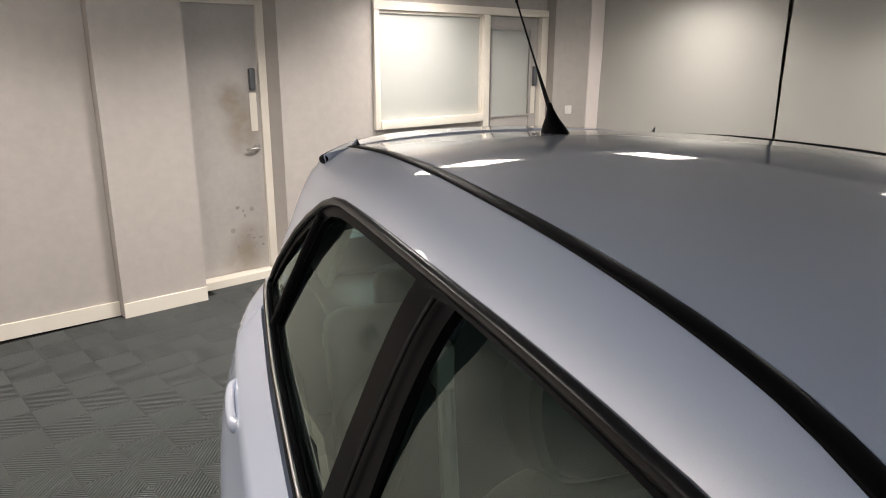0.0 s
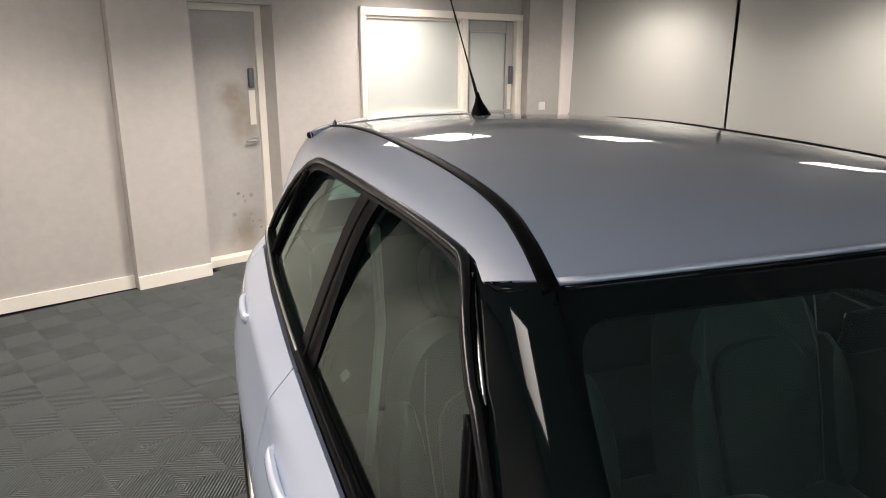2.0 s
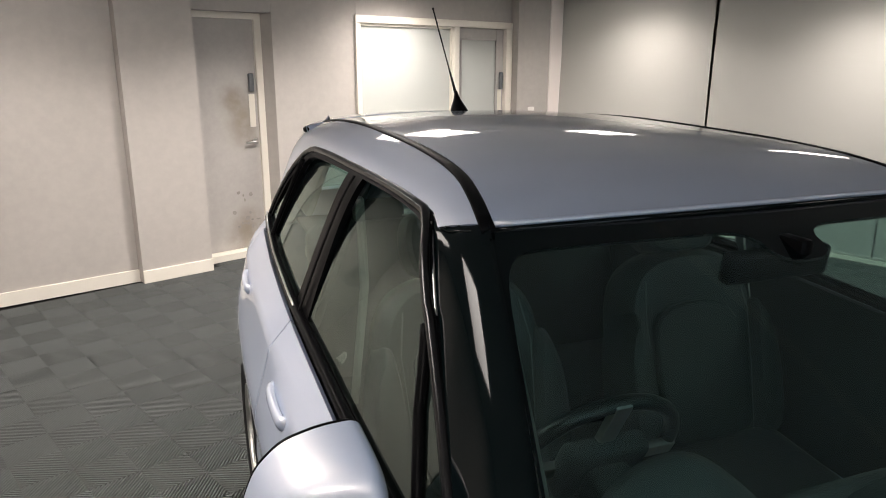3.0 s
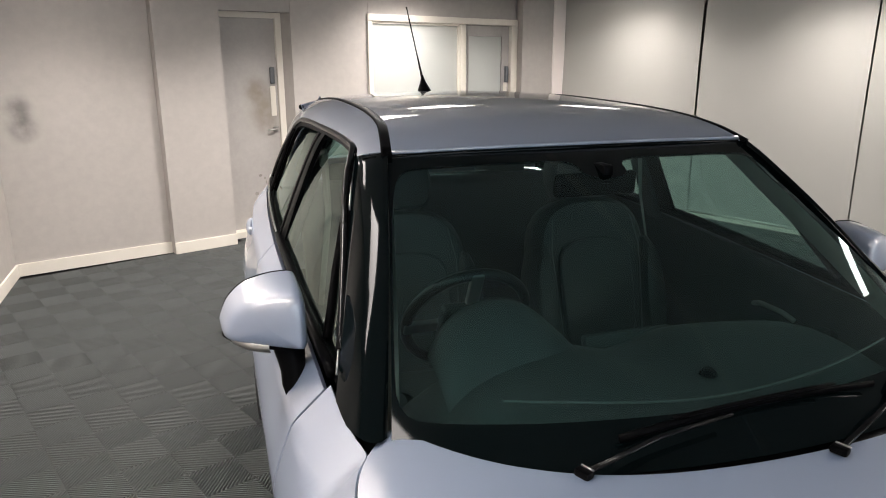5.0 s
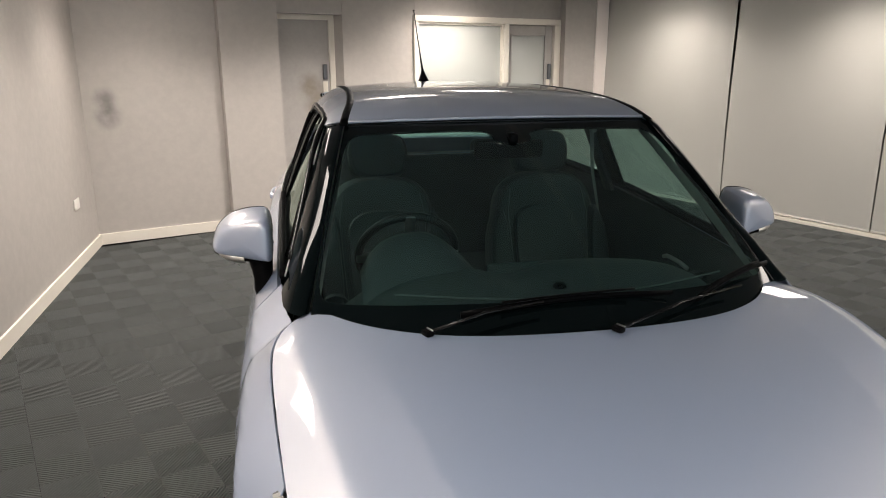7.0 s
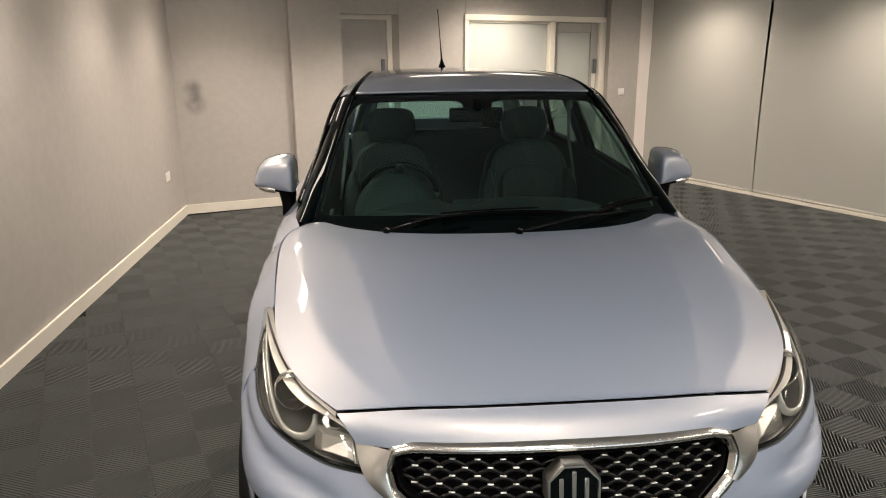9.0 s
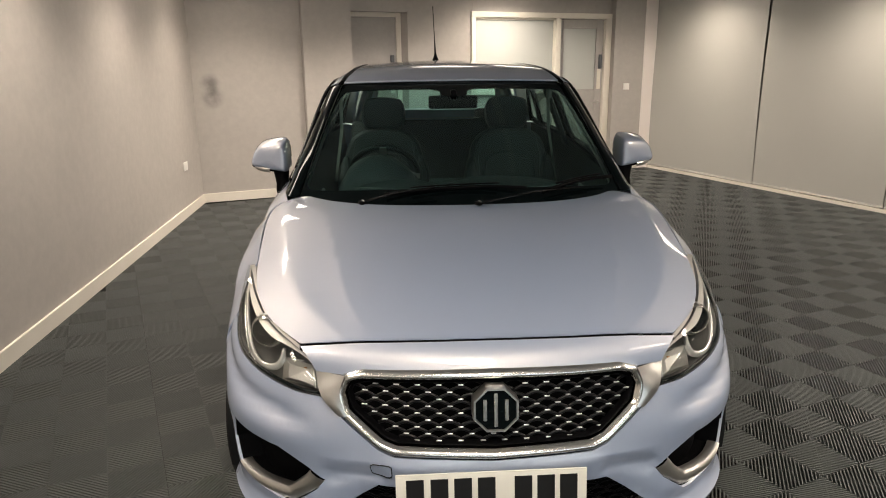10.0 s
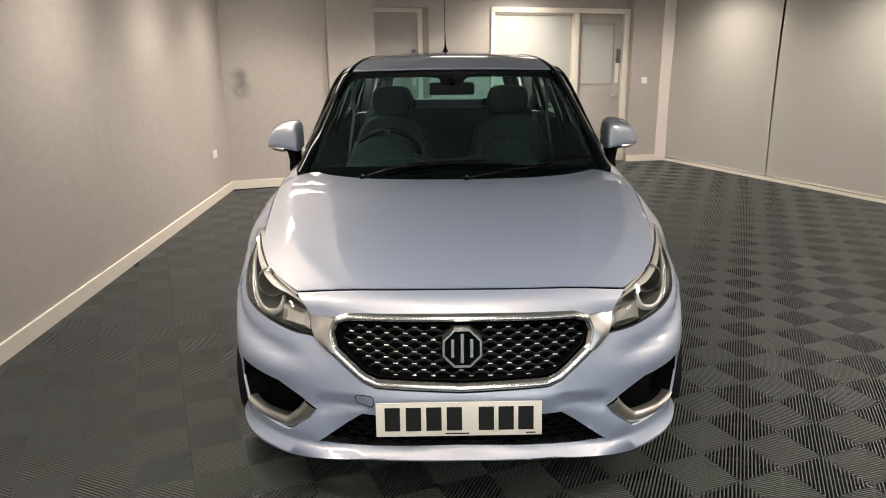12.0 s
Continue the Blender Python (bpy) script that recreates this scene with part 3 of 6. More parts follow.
# Wall rows are traced from reflections; middle and front lamps are added as fill.
LIGHTS = [(-1.72, 3.45, 0.48), (-1.72, 2.05, 0.44), (-1.70, 0.45, 0.36), (-1.66, -1.15, 0.19), (-1.62, -2.8, 0.30), (-1.60, -5.0, 0.7), (0.15, 3.55, 1.6), (1.18, 4.95, 0.75), (2.93, 4.85, 0.50), (3.70, 2.80, 0.62),
          (4.45, 0.65, 0.95), (2.6, -1.75, 1.3), (0.0, -3.3, 0.55), (2.5, -3.7, 0.4), (4.9, -1.8, 1.0), (0.9, -5.4, 0.3), (4.2, -4.6, 0.9)]
for lx, ly, lp in LIGHTS:
    ceiling_light(lx, ly, lp, 116 if lx < -1.5 else 140)

# pale cable rail across the ceiling
r0, r1 = Vector((-0.05, 2.2, CEIL - 0.012)), Vector((1.15, -2.3, CEIL - 0.012))
rail_m = Matrix.Translation((r0 + r1) / 2) @ Matrix.Rotation(math.atan2(r1.y - r0.y, r1.x - r0.x), 4, "Z")
tagged(bm_part("ceiling_rail", box_bm(((r1 - r0).length, 0.055, 0.022), rail_m, 0.004), M_WHITEPL), "pale straight cable rail under the pale ceiling", "cable rail")

# unseen window behind the walk, added for the cool daylight on the car's front
unseen_window = thing("window_2", "wide unseen window added for the cool daylight on the car's front", "window", kind="structure", at=(1.3, -6.99, 0.4))
bm_part("pane", box_bm((4.6, 0.012, 1.75), Matrix.Translation((1.3, -6.985, 1.28)), 0.0), M_DAYLIGHT, unseen_window, "daylit pane")
for sx, sz, ox, oz in ((4.76, 0.08, 0, 2.2), (4.76, 0.08, 0, 0.36), (0.08, 1.758, -2.34, 1.28), (0.08, 1.758, 2.34, 1.28), (0.06, 1.758, 0, 1.28)):
    bm_part("window_frame", box_bm((sx, 0.05, sz), Matrix.Translation((1.3 + ox, -6.97, oz)), 0.004), M_LOCK, unseen_window)
data = bpy.data.lights.new("daylight", "AREA")
data.shape, data.size, data.size_y, data.energy, data.color = "RECTANGLE", 4.5, 1.7, 13.0, (0.54, 0.79, 1.0)
day = new("daylight", data)
day.parent = unseen_window
day.matrix_parent_inverse = Matrix.Translation(unseen_window.location).inverted()
day.matrix_basis = Matrix.Translation((1.3, -6.93, 1.28)) @ Matrix.Rotation(radians(90), 4, "X")

# floor slab under the tiles
fv = [(-3.2, -7.4, -0.0165), (9.5, -7.4, -0.0165), (9.5, 8.5, -0.0165), (-3.2, 8.5, -0.0165)]
fv2 = fv + [(x, y, -0.12) for x, y, z in fv]
floor = tagged(part("floor", fv2, [(0, 1, 2, 3), (7, 6, 5, 4), (1, 0, 4, 5), (2, 1, 5, 6), (3, 2, 6, 7), (0, 3, 7, 4)], M_FLOORBASE),
               "dark grey interlocking ribbed plastic floor tiles", "floor", kind="structure")


# ---- the car: nose towards -y, its middle plane at x = 0 ----
car = thing("car", "silver-blue five-door hatchback with black roof rails and chrome grille", "car", at=(0, 0, 0))

PLAN = curve3([(0, -1.972, 0), (0.26, -1.953, 0), (0.47, -1.902, 0), (0.645, -1.81, 0), (0.755, -1.695, 0), (0.812, -1.55, 0), (0.843, -1.25, 0), (0.858, -0.8, 0),
               (0.864, 0.0, 0), (0.860, 0.8, 0), (0.845, 1.3, 0), (0.80, 1.66, 0), (0.70, 1.89, 0), (0.45, 2.0, 0), (0, 2.03, 0)])
_t = np.linspace(0, 1, 4001)
_c = PLAN(_t)[:, :2]
_s = np.r_[0, np.cumsum(np.linalg.norm(np.diff(_c, axis=0), axis=1))]
_tan = np.gradient(_c, _s, axis=0)
_tan /= np.linalg.norm(_tan, axis=1, keepdims=True)
U_END = _s[-1]


def plan_at(u):
    u = np.clip(u, 0, U_END)
    c = np.stack([np.interp(u, _s, _c[:, k]) for k in (0, 1)], -1)
    t = np.stack([np.interp(u, _s, _tan[:, k]) for k in (0, 1)], -1)
    return c, np.stack([t[..., 1], -t[..., 0]], -1)


def u_of(x, y):
    """How far along the plan's outline a place lies, and how far inside it."""
    d = np.linalg.norm(_c - [abs(x), y], axis=1)
    i = int(d.argmin())
    return float(_s[i]), float(d[i])


# the bonnet's edge and the belt line: the upper rim of the lower body
BONNET_EDGE = curve3([(0.533, -1.80, 0.772), (0.622, -1.70, 0.798), (0.695, -1.55, 0.832), (0.738, -1.32, 0.880), (0.757, -1.12, 0.920), (0.768, -0.95, 0.949), (0.756, -0.825, 0.966), (0.720, -0.748, 0.977), (0.668, -0.690, 0.983)])
_be = BONNET_EDGE(np.linspace(0, 1, 30))
_bt = np.gradient(_be[:, :2], axis=0)
_bt /= np.linalg.norm(_bt, axis=1, keepdims=True)
_rim_side = [(x + 0.0030 * t[1], y - 0.0030 * t[0], z) for (x, y, z), t in zip(_be, _bt) if y < -0.752]
BELT = [(0.750, -0.625, 0.997), (0.752, -0.55, 1.006), (0.764, 0.0, 1.040), (0.769, 0.5, 1.062), (0.755, 1.0, 1.073), (0.736, 1.3, 1.076), (0.712, 1.58, 1.086), (0.62, 1.85, 1.06)]
RIM = [(0, -1.915, 0.715), (0.25, -1.897, 0.712), (0.43, -1.862, 0.70)] + _rim_side + [(0.737, -0.703, 0.986)] + BELT + [(0, 1.93, 1.0)]
_ru, _ri, _rz = [], [], []
for x, y, z in RIM:
    u, d = u_of(x, y)
    _ru.append(u), _ri.append(d), _rz.append(z)
rim_in, rim_z = spline(_ru, _ri), spline(_ru, _rz)
soft_h = spline([0, 0.5, 0.9, 1.15, 1.45, 2.0, 3.0, 4.0, U_END], [0.33, 0.30, 0.22, 0.18, 0.105, 0.105, 0.10, 0.15, 0.3])


U_SH0 = u_of(0.843, -1.28)[0]


def body(uz):
    """The lower body's skin, from the nose's middle round one side to the tail's middle."""
    u, z = uz[:, 0], uz[:, 1]
    c, n = plan_at(u)
    h = np.clip((rim_z(u) - z) / soft_h(u), -0.3, 1)
    q = np.clip(1 - h, 0, 1.3)
    side = np.clip((u - 1.0) / 0.5, 0, 1)
    facet = 0.07 * (np.log1p(np.exp((q - 0.10) / 0.07)) - np.log1p(np.exp(-0.10 / 0.07))) / 0.8973
    # along the doors: a shoulder down to a crease, then a nearly upright side
    g = (rim_z(u) - z) / 0.30
    upper, lower = 1 - 0.70 * g / 0.26, 0.30 * np.clip((1 - g) / 0.74, 0, 2) ** 1.6
    shoulder = 0.028 * np.logaddexp(upper / 0.028, lower / 0.028)
    flank = np.clip((u - U_SH0) / 0.35, 0, 1)
    facet = facet + (np.minimum(shoulder, 1.3) - facet) * flank * flank * (3 - 2 * flank)
    off = rim_in(u) * ((1 - side) * q**1.9 + side * facet)
    off = off + side * 0.016 * np.exp(-((z - 0.56) / 0.10) ** 2) + 0.075 * np.clip((0.44 - z) / 0.26, 0, 1) ** 2 * (0.35 + 0.65 * side)
    off = off - 0.022 * flank * np.exp(-((z - 0.78) / 0.12) ** 2)
    return np.c_[c - n * off[:, None], z]


def uz_of(p):
    return (u_of(p[0], p[1])[0], p[2])


U_ARCH0, U_ARCH1 = u_of(0.83, -1.20 - 0.345)[0], u_of(0.85, -1.20 + 0.345)[0]
U_FW, U_RW = u_of(0.845, -1.20)[0], u_of(0.845, 1.32)[0]
ARCH, AXLE = 0.345, 0.305


def arch(u_mid, a0, a1, n=14):
    """Points on a wheel arch from one angle to another (degrees, 0 to the rear, 90 up)."""
    return [(u_mid + ARCH * math.cos(radians(a)), AXLE + ARCH * math.sin(radians(a))) for a in np.linspace(a0, a1, n)]


HB = [(0.468, -1.885, 0.640), (0.565, -1.845, 0.652), (0.655, -1.775, 0.672), (0.725, -1.66, 0.708), (0.775, -1.50, 0.785), (0.768, -1.345, 0.868)]
hb_uz = [uz_of(p) for p in HB]
hb_u, hb_z = spline(range(6), [p[0] for p in hb_uz]), spline(range(6), [p[1] for p in hb_uz])
hb_line = [(float(hb_u(t)), float(hb_z(t))) for t in np.linspace(0, 5, 24)]
u_door0 = u_of(0.86, -0.515)[0]
u_b = u_of(0.86, 0.535)[0]
G = 0.0025                                  # half a shut line


def z_rim(u, d=0.0):
    return (u, float(rim_z(u)) - d)


def rim_run(u0, u1, n=24, d=0.002):
    return [z_rim(u, d) for u in np.linspace(u0, u1, n)]


# front bumper with its openings
UG = lambda x, y: u_of(x, y)[0]
grille_half = [(0.0, 0.700), (0.37, 0.695), (0.41, 0.684), (0.423, 0.655), (0.408, 0.611), (0.308, 0.533), (0.27, 0.519), (0.0, 0.512)]
intake_half = [(0.0, 0.395), (0.325, 0.395), (0.490, 0.272), (0.0, 0.292)]
fog = [(0.87, 0.508), (0.79, 0.500), (0.625, 0.478), (0.535, 0.432), (0.483, 0.395), (0.505, 0.365), (0.59, 0.303), (0.62, 0.300), (0.75, 0.305), (0.865, 0.325), (0.895, 0.40)]
U_SPLIT = U_ARCH0 + 0.01
bumper_half = ([(0.0, 0.7155), (0.25, 0.7125), (0.425, 0.700), (0.462, 0.640)] + [(u, z - 0.003) for u, z in hb_line if u < U_SPLIT and u > 0.475] + [(U_SPLIT, 0.76), (U_SPLIT + 0.02, 0.70)]
               + arch(U_FW, 152, 190, 8) + [(U_ARCH0 - 0.10, 0.20), (0.95, 0.205), (0.60, 0.222), (0.3, 0.250), (0.0, 0.262)])


def ring(poly, k):
    """The outline grown (k > 0) or shrunk about its middle by k metres, roughly."""
    p = np.array(poly, float)
    c = p.mean(0)
    out = []
    n = len(p)
    area = 0.5 * sum(p[i][0] * p[(i + 1) % n][1] - p[(i + 1) % n][0] * p[i][1] for i in range(n))
    sg = 1 if area > 0 else -1
    for i in range(n):
        a, b, d = p[i - 1], p[i], p[(i + 1) % n]
        e1, e2 = (b - a) / (np.linalg.norm(b - a) + 1e-9), (d - b) / (np.linalg.norm(d - b) + 1e-9)
        m = np.array([e1[1] + e2[1], -e1[0] - e2[0]]) * sg
        m /= max(np.linalg.norm(m), 1e-6)
        cs = max(0.35, m @ (np.array([e1[1], -e1[0]]) * sg))
        out.append(b + m * k / cs)
    return [tuple(q) for q in out]


def full(half):
    """A closed outline from its half, which starts and ends on the middle plane, in signed u."""
    return [(u, z) for u, z in half] + [(-u, z) for u, z in reversed(half) if u > 1e-6]


def body2(uz):
    """The skin over both sides: negative u is the other side."""
    p = body(np.c_[np.abs(uz[:, 0]), uz[:, 1]])
    p[:, 0] *= np.where(uz[:, 0] < 0, -1, 1)
    return p


def skin(d):
    """The skin moved out by d metres along the plan's normal."""
    def f(uz):
        p = body2(uz)
        _, n = plan_at(np.abs(uz[:, 0]))
        sg = np.where(uz[:, 0] < 0, -1, 1)
        p[:, 0] += n[:, 0] * d * sg
        p[:, 1] += n[:, 1] * d
        return p
    return f


# the lower lip flares forward
def bumper_skin(uz):
    p = body2(uz)
    _, n = plan_at(np.abs(uz[:, 0]))
    u, z = np.abs(uz[:, 0]), uz[:, 1]
    lip_z = spline([0, 0.5, 1.0, 1.4], [0.285, 0.262, 0.255, 0.25])(u)
    d = 0.044 * np.exp(-np.abs((z - (lip_z - 0.034)) / 0.021) ** 2.6) * np.clip(1.5 - u, 0, 1)
    d = d + 0.018 * np.exp(-((z - 0.53) / 0.07) ** 2) * np.clip((u - 0.35) / 0.3, 0, 1) * np.clip((1.15 - u) / 0.4, 0, 1)
    d = d + 0.02 * np.exp(-((z - 0.42) / 0.05) ** 2) * np.clip((0.5 - u) / 0.2, 0, 1)
    # hollow under the headlight's ledge and a valley from the fog pocket to the tow cover
    hz_ = np.interp(u, [q[0] for q in hb_line], [q[1] for q in hb_line])
    d = d - 0.016 * np.exp(-((z - (hz_ - 0.078)) / 0.030) ** 2) * np.clip((u - 0.50) / 0.12, 0, 1) * np.clip((1.12 - u) / 0.25, 0, 1)
    va, vb = np.array([0.33, 0.432]), np.array([0.455, 0.412])
    vt = np.clip(((np.c_[u, z] - va) @ (vb - va)) / ((vb - va) @ (vb - va)), 0, 1)
    vd = np.linalg.norm(np.c_[u, z] - va - np.outer(vt, vb - va), axis=1)
    d = d - 0.015 * np.exp(-(vd / 0.028) ** 2)
    # recess under the grille, and a fuller cheek beside the lower intake
    d = d - 0.022 * np.clip((0.468 - z) / 0.05, 0, 1) * np.clip((0.50 - u) / 0.12, 0, 1) * np.clip((z - 0.27) / 0.05, 0, 1)
    d = d + 0.016 * np.exp(-((u - 0.56) / 0.11) ** 2 - ((z - 0.31) / 0.06) ** 2)
    sg = np.where(uz[:, 0] < 0, -1, 1)
    p[:, 0] += n[:, 0] * d * sg
    p[:, 1] += n[:, 1] * d
    return p


fog_l = [(-u, z) for u, z in reversed(fog)]
bumper = panel("front_bumper", M_PAINT, car, bumper_skin, full(bumper_half), [ring(full(grille_half), 0.03), full(intake_half), fog, fog_l], 0.022, 0.008,
               label="silver-blue painted front bumper")

# grille: chrome surround, dark backing, arched mesh with bright tips
gv, gf, gn = panel_data(skin(-0.055), ring(full(grille_half), 0.02), (), 0.04, 0.0)
grille = part("grille", gv, gf, M_POCKET, car, "black mesh grille with bright tips in a chrome surround", True, gn)


def surround(uz):
    """The chrome band: rounded across, proud of the skin."""
    return skin(0.006)(uz)


inner_g, outer_g = full(grille_half), ring(full(grille_half), 0.0285)


def band(name, inner, outer, base, h, mat, parent, label="", rows=7):
    """A rounded raised band between two outlines with equal point counts."""
    a, b = dense_pair(inner, outer)
    verts, n = [], len(a)
    for j in range(rows):
        t = j / (rows - 1)
        uv = a * (1 - t) + b * t
        verts += list(skin(base + h * math.sin(math.pi * min(1, max(0, t))) ** 0.6)(uv))
    faces = [(j * n + i, j * n + (i + 1) % n, (j + 1) * n + (i + 1) % n, (j + 1) * n + i) for j in range(rows - 1) for i in range(n)]
    bm = bmesh.new()
    bv = [bm.verts.new(tuple(v)) for v in verts]
    for f in faces:
        bm.faces.new([bv[i] for i in f])
    return bm_part(name, bm, mat, parent, label, True, 60)


def dense_pair(a, b, step=0.02):
    out_a, out_b = [], []
    n = len(a)
    for i in range(n):
        p, q, r, s = (np.array(v, float) for v in (a[i], a[(i + 1) % n], b[i], b[(i + 1) % n]))
        k = max(1, int(np.ceil(np.linalg.norm(q - p) / step)))
        for j in range(k):
            out_a.append(p + (q - p) * j / k)
            out_b.append(r + (s - r) * j / k)
    return np.array(out_a), np.array(out_b)


band("chrome_surround", inner_g, outer_g, -0.006, 0.018, M_CHROME, grille, "bright chrome grille surround")
band("inner_bezel", ring(full(grille_half), -0.014), ring(full(grille_half), -0.0005), -0.03, 0.022, M_SATIN, grille)
# mesh rows
g_in = np.array(ring(full(grille_half), -0.009))
arcs_v, arcs_f = [], []
tip_me = None
rows_g, pitch_u, pitch_z = 12, 0.0615, 0.0187
for r in range(rows_g):
    z = 0.681 - pitch_z * r
    for k in range(-8, 9):
        u = (k + (0.5 if r % 2 else 0)) * pitch_u
        if not inside(g_in, np.array([[u, z]]))[0]:
            continue
        pts = []
        for t in np.linspace(-1, 1, 7):
            pts.append((u + t * pitch_u * 0.5, z + 0.011 * (1 - abs(t) ** 1.8) - 0.004))
        pts = [q for q in pts if inside(g_in, np.array([q]))[0]]
        if len(pts) > 2:
            w = skin(-0.028)(np.array(pts))
            v2, f2 = tube(w, 0.0034, 6, flat=1.5)
            arcs_f += [tuple(i + len(arcs_v) for i in f) for f in f2]
            arcs_v += list(v2)
        if abs(u + pitch_u / 2) < 0.07 and 0.555 < z < 0.70:
            continue
        if not inside(g_in, np.array([[u + pitch_u / 2, z - 0.004]]))[0]:
            continue
        tip = skin(-0.022)(np.array([[u + pitch_u / 2, z - 0.004]]))[0]
        if tip_me is None:
            bmt = box_bm((0.015, 0.010, 0.0040), Matrix(), 0.002, 2)
            tob = bm_part("chrome_tip", bmt, M_TIP, grille)
            tip_me = tob.data
        else:
            tob = new("chrome_tip", tip_me)
            tob.parent = grille
        _, nn = plan_at(abs(u))
        tob.matrix_basis = Matrix.Translation(tip) @ Matrix.Rotation(math.copysign(math.atan2(float(nn[0]), -float(nn[1])), u), 4, "Z") @ Matrix.Rotation(radians(-25), 4, "X")
part("grille_mesh", arcs_v, arcs_f, M_MESH, grille, "black arched grille mesh", True)

# plain octagon badge
by = -1.956
badge = bm_part("badge", lathe_bm([(0.0, -0.016), (0.058, -0.016), (0.062, -0.012), (0.062, 0.03)], 8, Matrix.Translation((0, by, 0.634)) @ Matrix.Rotation(radians(-7), 4, "X") @ Matrix.Rotation(radians(22.5), 4, "Y")), M_BLACK, car,
                "black octagonal badge with chrome edge", True, 20)
BM = Matrix.Translation((0, by, 0.634)) @ Matrix.Rotation(radians(-7), 4, "X")
bm_part("badge_rim", lathe_bm([(0.058, -0.016), (0.0595, -0.021), (0.0645, -0.021), (0.0665, -0.014), (0.0665, 0.03)], 8, BM @ Matrix.Rotation(radians(22.5), 4, "Y")), M_SATCHROME, badge, "chrome octagon rim", True, 20)
for bx, bh in ((-0.029, 0.058), (0.0, 0.092), (0.029, 0.058)):
    bm_part("badge_bar", box_bm((0.010, 0.006, bh), BM @ Matrix.Translation((bx, -0.018, 0)), 0.0015, 1), M_SATCHROME, badge)

# lower intake: dark backing and thin arched bars
iv, if_, inn = panel_data(skin(-0.07), ring(full(intake_half), 0.02), (), 0.05, 0.0)
intake = part("lower_intake", iv, if_, M_POCKET, car, "black lower air intake with fine mesh", True, inn)
g_in2 = np.array(full(intake_half))
av, af = [], []
for r in range(6):
    z = 0.385 - 0.02 * r
    for k in range(-8, 9):
        u = (k + (0.5 if r % 2 else 0)) * 0.062
        pts = [(u + t * 0.031, z + 0.010 * (1 - t * t) - 0.004) for t in np.linspace(-1, 1, 6)]
        pts = [q for q in pts if inside(g_in2, np.array([q]))[0]]
        if len(pts) > 2:
            v2, f2 = tube(skin(-0.03)(np.array(pts)), 0.004, 5)
            af += [tuple(i + len(av) for i in f) for f in f2]
            av += list(v2)
part("intake_mesh", av, af, M_SATIN, intake, "", True)

# lip blade under the intake, fog recesses with chrome blades
for sd, fo in ((1, fog), (-1, fog_l)):
    fv_, ff_, fn_ = panel_data(skin(-0.075), ring(fo, 0.02), (), 0.04, 0.0)
    pocket = part("fog_pocket", fv_, ff_, M_POCKET, car, "black textured corner recess with a chrome blade", True, fn_)
    a = skin(-0.004)(dense(fo, 0.02))
    b = skin(-0.075)(dense(fo, 0.02))
    k = len(a)
    part("pocket_wall", list(a) + list(b), [(i, (i + 1) % k, k + (i + 1) % k, k + i) for i in range(k)], M_POCKET, pocket)
    blade_out = [(0.483, 0.395), (0.505, 0.365), (0.59, 0.303), (0.62, 0.300), (0.75, 0.305), (0.865, 0.325)]
    blade_in = [(0.535, 0.413), (0.565, 0.378), (0.615, 0.338), (0.635, 0.336), (0.75, 0.328), (0.862, 0.332)]
    A, B = [np.array([(sd * u, z) for u, z in q]) for q in (blade_out, blade_in)]
    A = dense(A, 0.02, False)
    ta = np.linspace(0, 1, len(A))
    tb = np.linspace(0, 1, len(B))
    Bi = np.stack([np.interp(ta, tb, B[:, c]) for c in (0, 1)], 1)
    Ai = np.stack([np.interp(ta, np.linspace(0, 1, 6), np.array([(sd * u, z) for u, z in blade_out])[:, c]) for c in (0, 1)], 1)
    rows_v = []
    for t, d in ((0, -0.008), (0.03, 0.001), (0.4, 0.003), (0.8, -0.003), (0.98, -0.012), (1.0, -0.035)):
        rows_v += list(skin(d)(Ai * (1 - t) + Bi * t))
    k = len(Ai)
    bm = bmesh.new()
    bv = [bm.verts.new(tuple(v)) for v in rows_v]
    for j in range(5):
        for i in range(k - 1):
            bm.faces.new([bv[q] for q in (j * k + i, j * k + i + 1, (j + 1) * k + i + 1, (j + 1) * k + i)])
    bm_part("chrome_blade", bm, M_SATCHROME, pocket, "satin chrome blade", True, 50)

# tow-eye cover, a square outline
tow = [(-0.345, 0.468), (-0.283, 0.468), (-0.283, 0.428), (-0.345, 0.428)]
panel("tow_cover", M_PAINT, bumper, lambda uz: bumper_skin(uz) + np.array([0, -0.003, 0]), tow, (), 0.03, 0.003, label="square painted tow-eye cover")

tow_edge = bumper_skin(dense(rounded(tow, 2, 0.15), 0.01)) + np.array([0, -0.0035, 0])
part("tow_groove", *tube(tow_edge, 0.0014, 6, True), M_RUBBER, bumper, "thin dark outline of the tow cover", True)

# number plate with plain bars
plate = bm_part("number_plate", box_bm((0.52, 0.006, 0.111), Matrix.Translation((-0.012, -1.995, 0.408)) @ Matrix.Rotation(radians(-0.4), 4, "Y") @ Matrix.Rotation(radians(-6), 4, "X"), 0.0025, 2), M_PLATE, car,
                "white number plate with plain black bars")
PM = Matrix.Translation((-0.012, -1.995, 0.408)) @ Matrix.Rotation(radians(-0.4), 4, "Y") @ Matrix.Rotation(radians(-6), 4, "X")
for i, px_ in enumerate((-0.196, -0.130, -0.066, -0.002, 0.098, 0.160, 0.222)):
    bm_part("plate_bar", box_bm((0.048, 0.002, 0.077), PM @ Matrix.Translation((px_ - 0.012, -0.004, 0.002)), 0.0008, 1), M_INK, plate)
for px_, w_ in ((-0.005, 0.075), (0.225, 0.03)):
    bm_part("plate_bar", box_bm((w_, 0.001, 0.004), PM @ Matrix.Translation((px_, -0.0035, -0.047)), 0.0), M_INK, plate)

